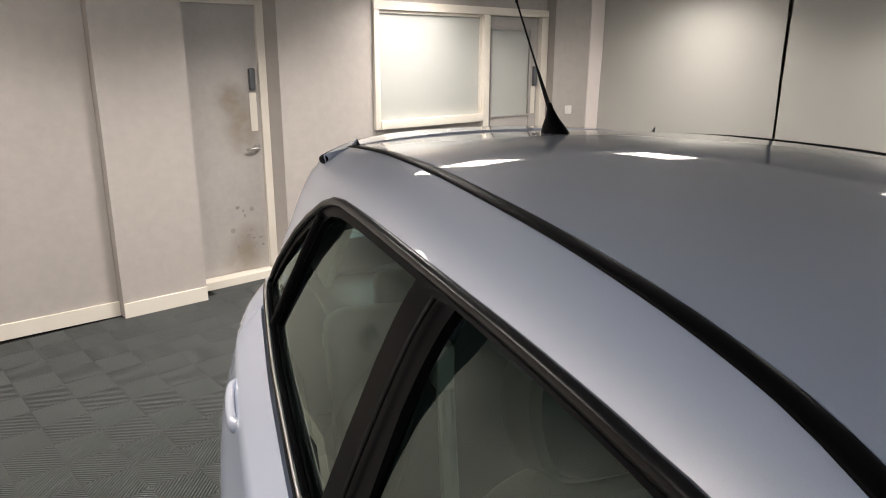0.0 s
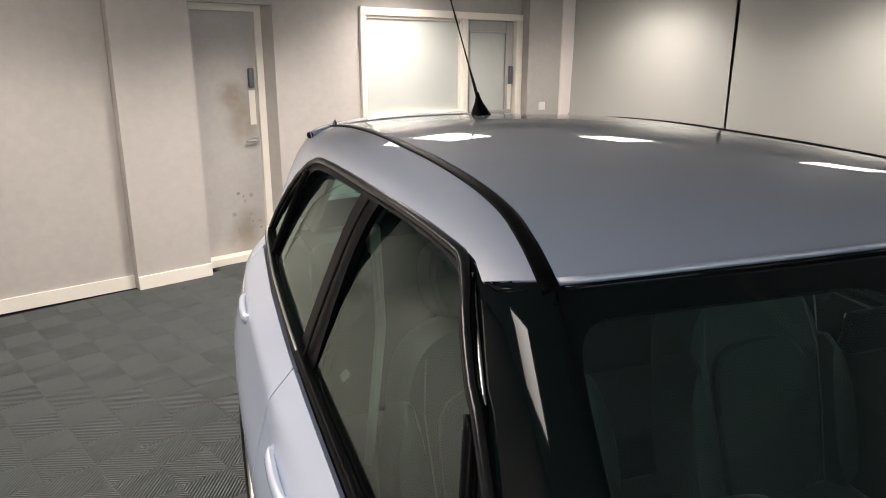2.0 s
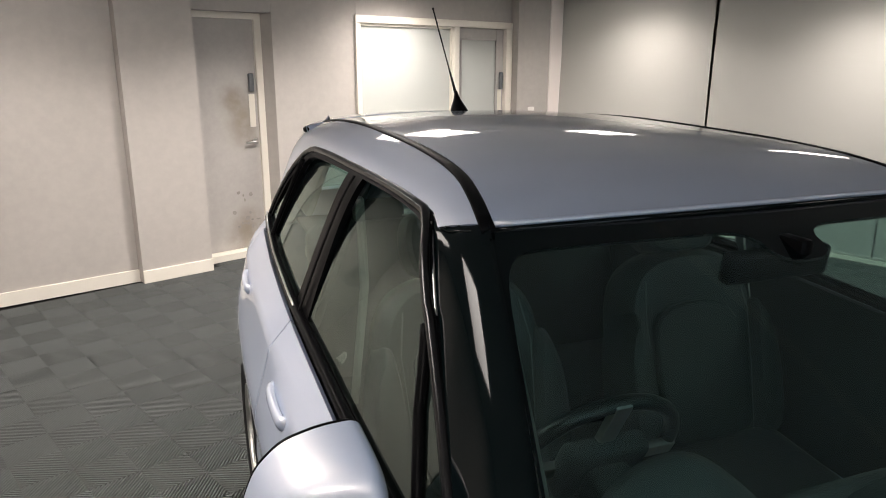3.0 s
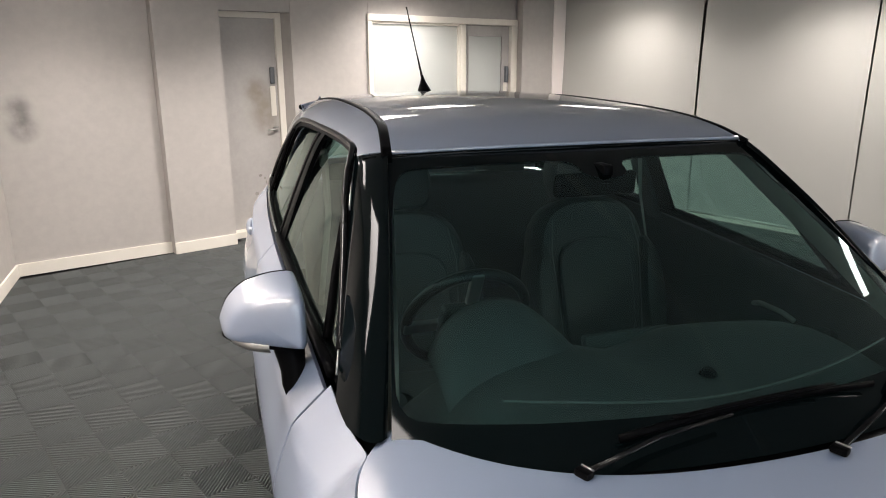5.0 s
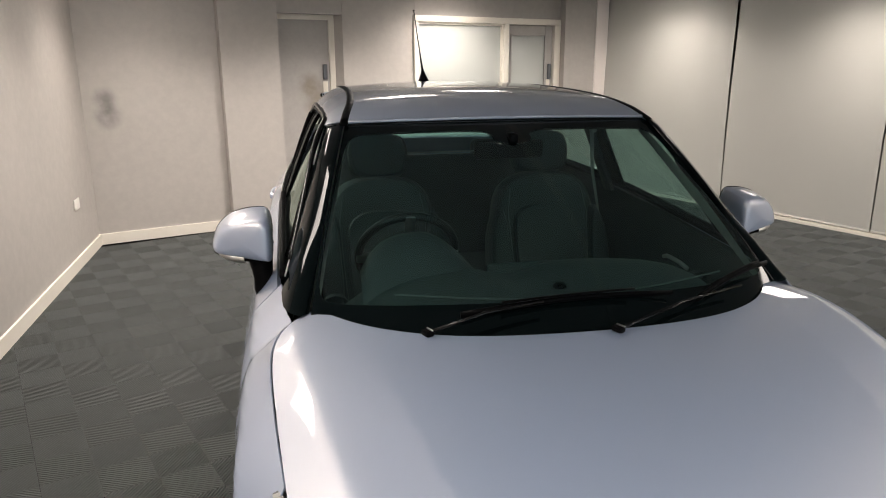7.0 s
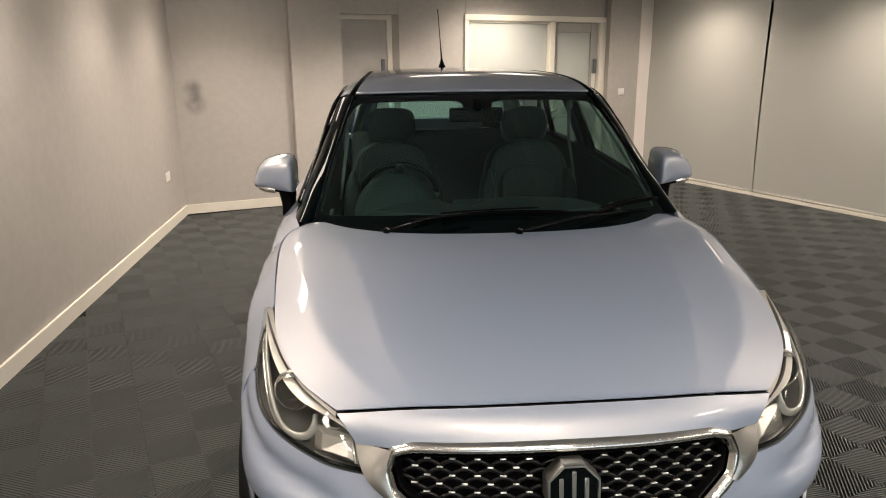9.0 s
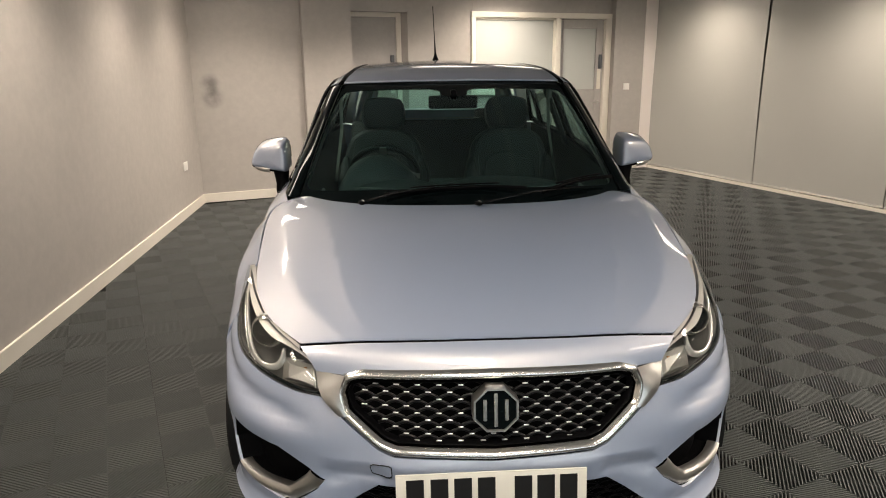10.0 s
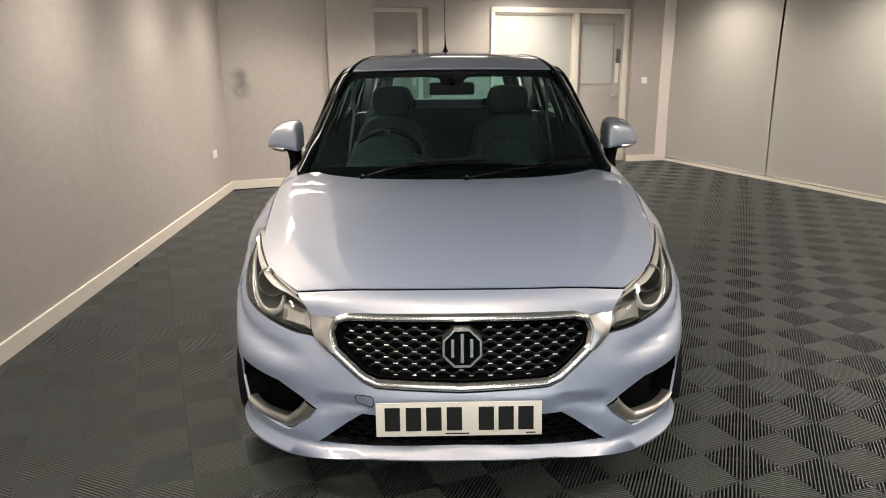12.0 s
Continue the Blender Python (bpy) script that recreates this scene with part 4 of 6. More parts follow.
# ---- bonnet and nose panel ----
def rear_y(a):
    return -1.012 + 0.12 * a**2 + 0.20 * np.abs(a) ** 4.5


def bonnet(ab):
    """a across from -1 to 1, b from the windscreen (0) to the nose (1)."""
    a, b = ab[:, 0], ab[:, 1]
    e = BONNET_EDGE(1 - np.clip(b, 0, 1))
    mid_y = -1.012 + (-1.835 + 1.012) * b
    mid_z = spline([0, 0.25, 0.5, 0.75, 1.0], [0.996, 0.972, 0.930, 0.868, 0.787])(b)
    w = np.abs(a)
    rear_curve = 0.12 * w**2 + 0.20 * w**4.5
    front_curve = w**2.6
    k = (rear_curve / 0.32) * (1 - b) + front_curve * b
    y = mid_y + (e[:, 1] - mid_y) * k
    c1, dd = np.interp(b, [0, 0.10, 0.175, 0.26, 0.36, 0.567, 0.70, 0.83, 0.93, 1.0], [0.97, 0.965, 0.935, 0.910, 0.893, 0.862, 0.833, 0.80, 0.765, 0.74]), 0.008
    c2 = spline([0, 0.24, 0.54, 0.8, 1.0], [0.72, 0.68, 0.625, 0.605, 0.63])(b)

    def ramp(x):
        return dd * np.log1p(np.exp(np.clip(x / dd, -60, 60)))

    # crown, a ridge's inner step, and the outer facet that takes up the rest of the fall
    drop = mid_z - e[:, 2]
    step_h = 0.008 * np.clip(0.15 + 1.1 * b, 0, 1) * np.clip((1.06 - b) / 0.3, 0, 1)
    t = np.clip((w - c2) / 0.14, 0, 1)
    z = mid_z - 0.004 * w * w - step_h * (1 - (1 - t) ** 2) - (drop - 0.004 - step_h) * ramp(w - c1) / ramp(1 - c1)
    return np.c_[e[:, 0] * a, y, z]


panel("bonnet", M_PAINT, car, bonnet, [(-1, 0), (1, 0), (1, 1), (-1, 1)], (), 0.016, 0.003, True, (0.7, 1.1), "silver-blue painted bonnet")
front_line = lambda a: bonnet(np.c_[a, np.ones_like(a)]) + np.array([0, -0.009, -0.005])
# black strip under the bonnet's front gap, in place of its deep shade
v2, f2 = tube(bonnet(np.c_[np.linspace(-1, 1, 40), np.ones(40)]) + np.array([0, -0.001, -0.016]), 0.009, 6)
part("bonnet_seal", v2, f2, M_RUBBER, car, "", True)


def nose(ab):
    a, b = ab[:, 0], ab[:, 1]
    top = front_line(np.clip(a, -1.2, 1.2))
    u = np.abs(a) * UG(0.484, -1.838)
    low = body2(np.c_[u, spline([0, 0.5, 0.85, 1.0], [0.7165, 0.714, 0.703, 0.706])(np.abs(a))])
    low[:, 0] *= np.sign(a + 1e-9)
    p = top * (1 - b[:, None]) + low * b[:, None]
    bul = 0.009 * np.sin(np.pi * np.clip(b, 0, 1))
    p[:, 1] -= bul * 0.7
    p[:, 2] += bul * 0.7
    return p


panel("nose_panel", M_PAINT, car, nose, [(-1, 0), (1, 0), (1, 1), (-1, 1)], (), 0.02, 0.012, True, (0.5, 0.12), "silver-blue painted panel over the grille")

# ---- wings, doors, quarters ----
U_WREAR = u_door0 - G
for sd in (1, -1):
    wing_out = ([(U_SPLIT + G, 0.757), (U_SPLIT + G, 0.775)] + [(u, z) for u, z in hb_line if u > U_SPLIT + 0.01] + rim_run(hb_line[-1][0] + 0.01, U_WREAR - 0.005, 64, -0.0005)
                + [(U_WREAR, 0.95), (U_WREAR + 0.012, 0.80), (U_WREAR + 0.02, 0.5), (U_WREAR + 0.005, 0.24), (U_ARCH1 + 0.03, 0.235)] + arch(U_FW, 0, 152, 26) + [(U_SPLIT + 0.022, 0.695)])
    wing = panel("front_wing", M_PAINT, car, body, wing_out, (), 0.02, 0.004, label="silver-blue painted front wing", side=sd)
    ud0, ud1 = u_door0 + G, u_b - G
    d_out = rim_run(ud0, ud1, 20, 0.012) + [(ud1 + 0.005, 0.9), (ud1 - 0.005, 0.6), (ud1 - 0.01, 0.27), (ud0 + 0.005, 0.27), (ud0 + 0.02, 0.5), (ud0 + 0.012, 0.80)]
    fdoor = panel("front_door", M_PAINT, car, body, d_out, (), 0.03, 0.014, label="silver-blue painted front door", side=sd)
    ur0, ur1 = u_b + G, u_of(0.845, 1.42)[0]
    r_out = (rim_run(ur0, u_of(0.8, 1.50)[0], 20, 0.012) + [(u_of(0.82, 1.46)[0], 0.90), (u_of(0.83, 1.38)[0], 0.75)] + arch(U_RW, 82, 168, 14) + [(U_RW - ARCH - 0.02, 0.27), (ur0 - 0.01, 0.27), (ur0 - 0.005, 0.6), (ur0 + 0.005, 0.9)])
    rdoor = panel("rear_door", M_PAINT, car, body, r_out, (), 0.03, 0.014, label="silver-blue painted rear door", side=sd)
    uq = u_of(0.8, 1.50)[0] + 0.006
    q_out = (rim_run(uq, U_END, 30, 0.002) + [(U_END, 0.25), (U_RW + ARCH + 0.03, 0.25)] + arch(U_RW, 0, 80, 14) + [(u_of(0.83, 1.38)[0] + 0.006, 0.755), (u_of(0.82, 1.46)[0] + 0.006, 0.90)])
    panel("rear_quarter", M_PAINT, car, body, q_out, (), 0.04, 0.014, label="silver-blue painted rear quarter", side=sd)
    # sill
    s_out = [(U_ARCH1 + 0.032, 0.262), (U_RW - ARCH - 0.03, 0.262), (U_RW - ARCH - 0.03, 0.19), (U_ARCH1 + 0.032, 0.19)]
    panel("sill", M_SATIN, car, body, s_out, (), 0.06, 0.02, label="black plastic sill", side=sd)
    for y0, dr in ((0.31, fdoor), (1.19, rdoor)):
        zz = 0.935 if dr is fdoor else 0.965
        u0 = u_of(0.86, y0)[0]
        hpts = []
        for t in np.linspace(0, 1, 15):
            b_ = body(np.array([[u0 - 0.10 + 0.2 * t, zz]]))[0]
            hpts.append(b_ + [-0.010 + 0.019 * math.sin(math.pi * t) ** 0.2, 0, 0])
        v2, f2 = tube(hpts, 0.0115, 10, flat=1.55)
        if sd < 0:
            v2, f2 = mirror_vf(v2, f2)
        part("door_handle", v2, f2, M_PAINT, dr, "body-coloured pull handle", True)

# ---- upper body ----
rail_x = spline([-0.16, -0.06, 0.07, 0.25, 0.5, 0.9, 1.3, 1.7], [0.538, 0.519, 0.497, 0.482, 0.471, 0.467, 0.464, 0.458])
rail_z = spline([-0.16, -0.05, 0.1, 0.3, 0.55, 0.85, 1.15, 1.4, 1.7], [1.422, 1.458, 1.484, 1.497, 1.5035, 1.5065, 1.499, 1.482, 1.452])
crown = spline([-0.2, 0.1, 0.6, 1.3, 1.7], [0.006, 0.016, 0.020, 0.022, 0.022])


def roof(ay):
    a, y = ay[:, 0], ay[:, 1]
    front_bow = -0.035 * (1 - a * a) * np.clip((0.5 - y) / 0.65, 0, 1)
    yy = y + front_bow
    return np.c_[a * (rail_x(y) - 0.012), yy, rail_z(y) + crown(y) * (1 - np.abs(a) ** 2.2)]


ROOF_BACK = 1.60
panel("roof", M_PAINT, car, roof, [(-1, -0.13), (1, -0.13), (1, ROOF_BACK), (-1, ROOF_BACK)], (), 0.04, 0.012, False, (0.52, 1), "silver-blue painted roof")
# bright lip along the roof's front edge
lip = roof(np.c_[np.linspace(-1, 1, 25), np.full(25, -0.131)]) + np.array([0, -0.004, -0.003])
v2, f2 = tube(lip, 0.006, 8)
part("roof_lip", v2, f2, M_PAINT, car, "", True)
v2, f2 = tube(lip + np.array([0, 0.004, -0.011]), 0.010, 8)
part("roof_seal", v2, f2, M_BLACK, car, "", True)

belt_x, belt_z = spline([p[1] for p in BELT], [p[0] for p in BELT]), spline([p[1] for p in BELT], [p[2] for p in BELT])


def cabin(ys):
    """The upper side: s from the belt (0) to the roof rail (1)."""
    y, s = ys[:, 0], ys[:, 1]
    xb, zb = belt_x(y) - 0.006, belt_z(y)
    xr, zr = rail_x(y) + 0.014, rail_z(y) - 0.004
    g = 0.66 * s + 0.34 * np.clip(s, 0, 1.2) ** 11 - 0.018 * np.sin(np.pi * np.clip(s, 0, 1))
    tuck = np.clip((0.10 - y) / 0.25, 0, 1)
    return np.c_[xb + (xr - xb) * g - 0.015 * tuck * tuck * (3 - 2 * tuck) * np.sin(np.pi * np.clip(s, 0, 1)), y, zb + (zr - zb) * s]


def s_at(y, z):
    return (z - float(belt_z(y))) / (float(rail_z(y)) - 0.004 - float(belt_z(y)))


def ys(y, z):
    return (y, s_at(y, z))


def cabin_in(d):
    def f(p):
        q = cabin(p)
        q[:, 0] -= d
        return q
    return f


def side_glass(ys_):
    """The side glass: flatter than its frames."""
    q, s = cabin(ys_), ys_[:, 1]
    lo, hi = cabin(np.c_[ys_[:, 0], np.full(len(s), 0.04)]), cabin(np.c_[ys_[:, 0], np.full(len(s), 0.96)])
    flat = lo[:, 0] + (hi[:, 0] - lo[:, 0]) * (s - 0.04) / 0.92
    k = 0.18 + 0.82 * np.clip(s / 0.9, 0, 1) ** 3
    q[:, 0] = q[:, 0] * (1 - k) + flat * k - 0.007
    return q


# window opening outline on the upper side: front foot, front top, rear top, rear point
TOP_EDGE = [(-0.012, 1.426), (0.03, 1.431), (0.10, 1.435), (0.22, 1.438), (0.45, 1.437), (0.75, 1.433), (0.95, 1.427), (1.08, 1.420), (1.15, 1.411), (1.225, 1.390), (1.33, 1.340), (1.415, 1.288), (1.535, 1.184), (1.575, 1.12), (1.597, 1.092)]
SEAM = [(-0.5, 1.068), (-0.4, 1.143), (-0.3, 1.218), (-0.2, 1.293), (-0.1, 1.366)]
DLO = [ys(-0.585, 1.006)] + [ys(*q) for q in SEAM] + [ys(*q) for q in TOP_EDGE] + [(1.3, 0.0), (1.0, 0.0), (0.5, 0.0), (0.0, 0.0), (-0.3, 0.0)]
ST = (1.0, 0.42)
cant = [(-0.125, 1.0), (0.5, 1.0), (1.0, 1.0), (1.64, 1.0), (1.72, 0.6), (1.78, 0.0), ys(1.606, 1.090)] + [ys(y + 0.002, z + 0.003) for y, z in reversed(TOP_EDGE[:-1])] + [ys(-0.06, 1.414)]
win_f = [ys(-0.49, 1.035), ys(-0.38, 1.128), ys(-0.28, 1.204), ys(-0.18, 1.279), ys(-0.085, 1.349), ys(-0.02, 1.394), ys(0.0, 1.406), ys(0.035, 1.414), ys(0.12, 1.420), ys(0.25, 1.422), ys(0.45, 1.420), ys(0.458, 1.3), ys(0.452, 1.2), ys(0.44, 1.085), (0.0, 0.055), (-0.3, 0.05)]
win_r = [ys(0.595, 1.088), ys(0.592, 1.2), ys(0.585, 1.416), ys(0.7, 1.413), ys(0.9, 1.406), ys(1.05, 1.396), ys(1.12, 1.384), ys(1.168, 1.360), ys(1.205, 1.27), ys(1.275, 1.105), (1.0, 0.055)]
win_q = [ys(1.330, 1.108), ys(1.262, 1.27), ys(1.226, 1.352), ys(1.245, 1.345), ys(1.315, 1.311), ys(1.397, 1.261), ys(1.508, 1.160), ys(1.535, 1.112)]
for sd in (1, -1):
    panel("side_frame", M_PAINT, car, cabin, cant, (), 0.03, 0.015, stretch=ST, label="silver-blue painted roof side and rear pillar", side=sd)
    frame_ = panel("window_surround", M_SATIN, car, cabin_in(0.004), DLO, [win_f, win_r, win_q], 0.03, 0.014, stretch=ST, label="black window frames and centre pillar", side=sd)
    for nm, w in (("front_side_window", win_f), ("rear_side_window", win_r), ("quarter_window", win_q)):
        panel(nm, M_SIDEGLASS, frame_, side_glass, ring(w, 0.012), (), 0.06, 0.0, stretch=ST, label="dark tinted side glass", side=sd)
    # rounded weather strips: along the top, the division bar, the belt
    def strip(name, pts, r, mat, d, flat=1.0, lab=""):
        w = cabin_in(d)(dense(pts, 0.05, False))
        v2, f2 = tube(w, r, 8, flat=flat)
        if sd < 0:
            v2, f2 = mirror_vf(v2, f2)
        part(name, v2, f2, mat, frame_, lab, True)
    strip("top_strip", [ys(y + 0.014, z) for y, z in SEAM[:-1]] + [ys(-0.035, 1.402), ys(0.005, 1.420)] + [ys(y, z - 0.004) for y, z in TOP_EDGE[1:-1]], 0.0105, M_TRIMGLOSS, 0.002, 1.0, "rounded black top moulding")
    strip("pillar_seal", [(-0.128, 0.975), ys(-0.09, 1.412), ys(-0.055, 1.414), ys(-0.012, 1.424)], 0.003, M_BLACK, 0.005)
    strip("belt_strip", [(-0.50, 0.035), (0.0, 0.03), (0.5, 0.03), (1.0, 0.03), (1.30, 0.03), (1.575, 0.05)], 0.013, M_SATIN, -0.004, 1.0, "black belt moulding")
    strip("belt_chrome", [(0.545, 0.055), (1.0, 0.055), (1.30, 0.060), (1.50, 0.072), (1.585, 0.09)], 0.0035, M_SATCHROME, -0.014, 1.0, "thin bright belt strip")
    strip("division_bar", [ys(1.302, 1.085), ys(1.232, 1.25), ys(1.195, 1.37)], 0.0125, M_SATIN, 0.002)
    strip("pillar_gap", [ys(0.51, 1.08), ys(0.508, 1.2), ys(0.498, 1.42)], 0.0035, M_RUBBER, -0.004)
    strip("front_bar", [ys(-0.36, 1.045), ys(-0.24, 1.17), ys(-0.17, 1.28)], 0.011, M_SATIN, 0.006)
    # black rail in the roof ditch
    yy = np.linspace(-0.15, 1.585, 40)
    pts = np.c_[rail_x(yy) + 0.001, yy, rail_z(yy) - 0.0025]
    v2, f2 = tube(pts, 0.0140, 10, flat=0.32)
    if sd < 0:
        v2, f2 = mirror_vf(v2, f2)
    part("roof_rail", v2, f2, M_SATIN, car, "black roof ditch moulding", True)

# ---- windscreen, front pillars ----
def screen(ab):
    """a across, b from the cowl (0) to the roof (1)."""
    a, b = ab[:, 0], ab[:, 1]
    lo = np.c_[0.690 * a, -0.985 + 0.195 * a * a, 0.975 + 0.012 * (1 - a * a) - 0.042 * a * a]
    hi = np.c_[0.532 * a, -0.138 - 0.035 * (1 - a * a), 1.419 + 0.006 * (1 - a * a)]
    p = lo * (1 - b[:, None]) + hi * b[:, None]
    k = 0.028 * np.sin(np.pi * np.clip(b, 0, 1)) * (1 - 0.2 * a * a)
    p[:, 1] -= k * 0.5
    p[:, 2] += k * 0.86
    return p


clear = rounded([(-0.995, 0.30), (-0.985, 0.145), (-0.86, 0.125), (-0.5, 0.11), (0, 0.105), (0.5, 0.11), (0.86, 0.125), (0.985, 0.145), (0.995, 0.30), (0.99, 0.80), (0.955, 0.93), (0.82, 0.94), (0.4, 0.94), (0.12, 0.938), (0.11, 0.84),
                 (-0.11, 0.84), (-0.12, 0.938), (-0.4, 0.94), (-0.82, 0.94), (-0.955, 0.93), (-0.99, 0.80)], 2)
SS = (0.6, 1.0)
windscreen = panel("windscreen", M_GLASS, car, screen, clear, (), 0.06, 0.0, stretch=SS, label="large raked windscreen with dark border")
panel("screen_border", M_BLACK, windscreen, screen, [(-1, 0), (1, 0), (1, 1), (-1, 1)], [clear], 0.04, 0.006, stretch=SS, label="black glass border and scuttle")
# scuttle between bonnet and screen
_a = np.linspace(-1, 1, 41)
s0_ = np.c_[0.672 * _a, rear_y(_a) + 0.006, 0.972 + 0.010 * (1 - _a * _a)]
s1_ = np.c_[0.668 * _a, rear_y(_a) + 0.03, 0.945 + 0.0 * _a]
s2_ = screen(np.c_[_a, np.full(41, 0.01)]) - np.array([0, 0, 0.004])
part("scuttle", np.r_[s0_, s1_, s2_], [(j * 41 + i, j * 41 + i + 1, (j + 1) * 41 + i + 1, (j + 1) * 41 + i) for j in range(2) for i in range(40)], M_SATIN, car, "black plastic scuttle under the screen", True)
for sd in (1, -1):
    # front pillar: gloss black between screen and side window, with a pale lining behind
    bs = np.linspace(0.0, 1.0, 12)
    edge_ = np.outer(1 - bs, [0.677, -0.706, 0.985]) + np.outer(bs, [0.534, -0.142, 1.423]) + np.outer(np.sin(np.pi * bs), [0, -0.012, 0.021])
    lower = curve3([(0.680, -0.718, 0.984)] + list(edge_[1:] + np.array([0, -0.004, 0.007])))
    outer = curve3([(0.757, -0.598, 0.990), (0.7275, -0.50, 1.066), (0.699, -0.40, 1.142), (0.671, -0.30, 1.217), (0.642, -0.20, 1.292), (0.613, -0.10, 1.366), (0.585, -0.015, 1.4265)])
    v2, f2 = loft(lower, outer, 24, 8, lambda u, t: np.outer(np.clip(u / 0.18, 0, 1) * np.clip((1 - u) / 0.06, 0, 1), [0.006, -0.009, 0.009]) * math.sin(math.pi * t) + np.outer(np.clip(1 - u / 0.42, 0, 1) ** 2.0, [0.008, -0.066, 0.004]) * math.sin(math.pi * t) ** 0.8)
    k = len(v2)
    v2 = np.r_[v2, v2[:24] + np.array([0.008, 0.016, -0.026])]
    f2 = f2 + [(k + i, k + i + 1, i + 1, i) for i in range(23)]
    if sd < 0:
        v2, f2 = mirror_vf(v2, f2)
    pil = part("front_pillar", v2, f2, M_BLACK, car, "gloss black front pillar", True)
    in_edge = curve3(screen(np.c_[np.full(12, 0.975), np.linspace(0.03, 1, 12)]) + np.array([0, 0.012, -0.014]))
    v3, f3 = loft(in_edge, curve3(outer(np.linspace(0.06, 1, 8)) + np.array([-0.040, 0.060, -0.010])), 20, 6, lambda u, t: np.outer(np.ones_like(u), [-0.012, 0.0, 0.004]) * math.sin(math.pi * t))
    if sd < 0:
        v3, f3 = mirror_vf(v3, f3)
    part("pillar_lining", v3, [tuple(reversed(q)) for q in f3], M_PALETRIM, pil, "pale grey pillar lining", True)
    # chrome-edged sliver along the pillar's rear edge
    v2, f2 = tube(outer(np.linspace(0.10, 0.97, 20)) + np.array([0.001, 0.010, 0.0]), 0.0030, 8)
    if sd < 0:
        v2, f2 = mirror_vf(v2, f2)
    part("pillar_strip", v2, f2, M_SATCHROME, pil, "thin bright strip along the pillar", True)

# wipers
def wiper(p0, p1, b0, b1, name="wiper"):
    arm = part(name, *tube([Vector(p0), Vector(p0).lerp(Vector(p1), 0.5) + Vector((0, 0, 0.012)), Vector(p1)], 0.0065, 8, flat=0.7, taper=0.0045), M_TRIMGLOSS, car, "black wiper arm and blade", True)
    bl = [Vector(b0).lerp(Vector(b1), t) + Vector((0, -0.004, 0.014 * math.sin(math.pi * t))) for t in np.linspace(0, 1, 9)]
    part("blade", *tube(bl, 0.0055, 6, flat=1.6, taper=0.0045), M_SATIN, arm, "", True)
    bl2 = [Vector(b0).lerp(Vector(b1), t) + Vector((0, -0.014, 0.022 + 0.006 * math.sin(math.pi * t))) for t in np.linspace(0.18, 0.80, 7)]
    part("spoiler", *tube(bl2, 0.006, 6, flat=0.5), M_SATIN, arm, "", True)
    bm_part("pivot_clip", box_bm((0.004, 0.026, 0.004), Matrix.Translation(Vector(p0) + Vector((0.006, 0, 0.0085))) @ Matrix.Rotation(0.4, 4, "Z"), 0.001, 1), M_STEEL, arm, "thin bright clip")
    bm_part("pivot_cap", box_bm((0.02, 0.03, 0.014), Matrix.Translation(Vector(p0)) @ Matrix.Rotation(0.4, 4, "Z"), 0.005), M_SATIN, arm)


wiper((-0.405, -0.952, 1.000), (-0.115, -0.945, 1.055), (-0.315, -0.905, 1.022), (0.250, -0.902, 1.040))
wiper((0.045, -1.030, 1.004), (0.480, -0.860, 1.030), (0.310, -0.918, 1.022), (0.640, -0.735, 1.050))

# ---- spoiler, hatch, antenna ----
def spoil(ab):
    a, b = ab[:, 0], ab[:, 1]
    w = 0.462 + 0.088 * b
    y = 1.60 + 0.19 * b - 0.22 * np.abs(a) ** 4 * b - 0.04 * np.abs(a) ** 3
    z = float(rail_z(1.6)) + 0.024 * (1 - np.abs(a) ** 2.2) + 0.004 - 0.012 * b - 0.004 * np.abs(a) ** 4 * b
    return np.c_[a * w, y, z]


panel("rear_spoiler", M_PAINT, car, spoil, [(-1, 0), (1, 0), (1, 1), (-1, 1)], (), 0.04, 0.03, False, (0.5, 0.2), "silver-blue painted roof spoiler")
v2, f2 = tube(spoil(np.c_[np.linspace(-1, 1, 30), np.full(30, 1.0)]) + np.array([0, 0.004, -0.012]), 0.012, 8)
part("spoiler_edge", v2, f2, M_BLACK, car, "black spoiler edge", True)


def hatch(ab):
    a, b = ab[:, 0], ab[:, 1]
    lo = np.c_[0.62 * a, 1.95 - 0.14 * a * a, np.full_like(a, 1.02)]
    hi = np.c_[0.47 * a, 1.70 - 0.06 * a * a, np.full_like(a, 1.43)]
    return lo * (1 - b[:, None]) + hi * b[:, None]


rear_clear = [(-0.84, 0.36), (0.84, 0.36), (0.86, 0.86), (-0.86, 0.86)]
tail = panel("tailgate", M_PAINT, car, hatch, [(-1.05, 0), (1.05, 0), (1.08, 1), (-1.08, 1)], [rear_clear], 0.06, 0.02, True, (0.6, 0.45), "painted tailgate")
panel("rear_window", M_GLASS, tail, hatch, ring(rear_clear, 0.01), (), 0.08, 0.0, True, (0.6, 0.45), "rear window")
AX, AY = -0.022, 1.29
az = float(rail_z(AY) + crown(AY))
bm = lathe_bm([(0.034, -0.002), (0.033, 0.008), (0.026, 0.022), (0.015, 0.042), (0.008, 0.062), (0.006, 0.075), (0.0, 0.078)], 20, Matrix.Rotation(radians(90), 4, "X"))
bm.transform(Matrix.Diagonal((0.85, 1.6, 1, 1)))
for v in bm.verts:
    v.co.y += 0.55 * max(0, v.co.z)
bm.transform(Matrix.Translation((AX, AY - 0.01, az - 0.004)))
ant = bm_part("antenna", bm, M_SATIN, car, "black whip antenna on a flared foot")
tip = Vector((-0.026, 1.562, 1.89))
foot = Vector((AX, AY + 0.03, az + 0.06))
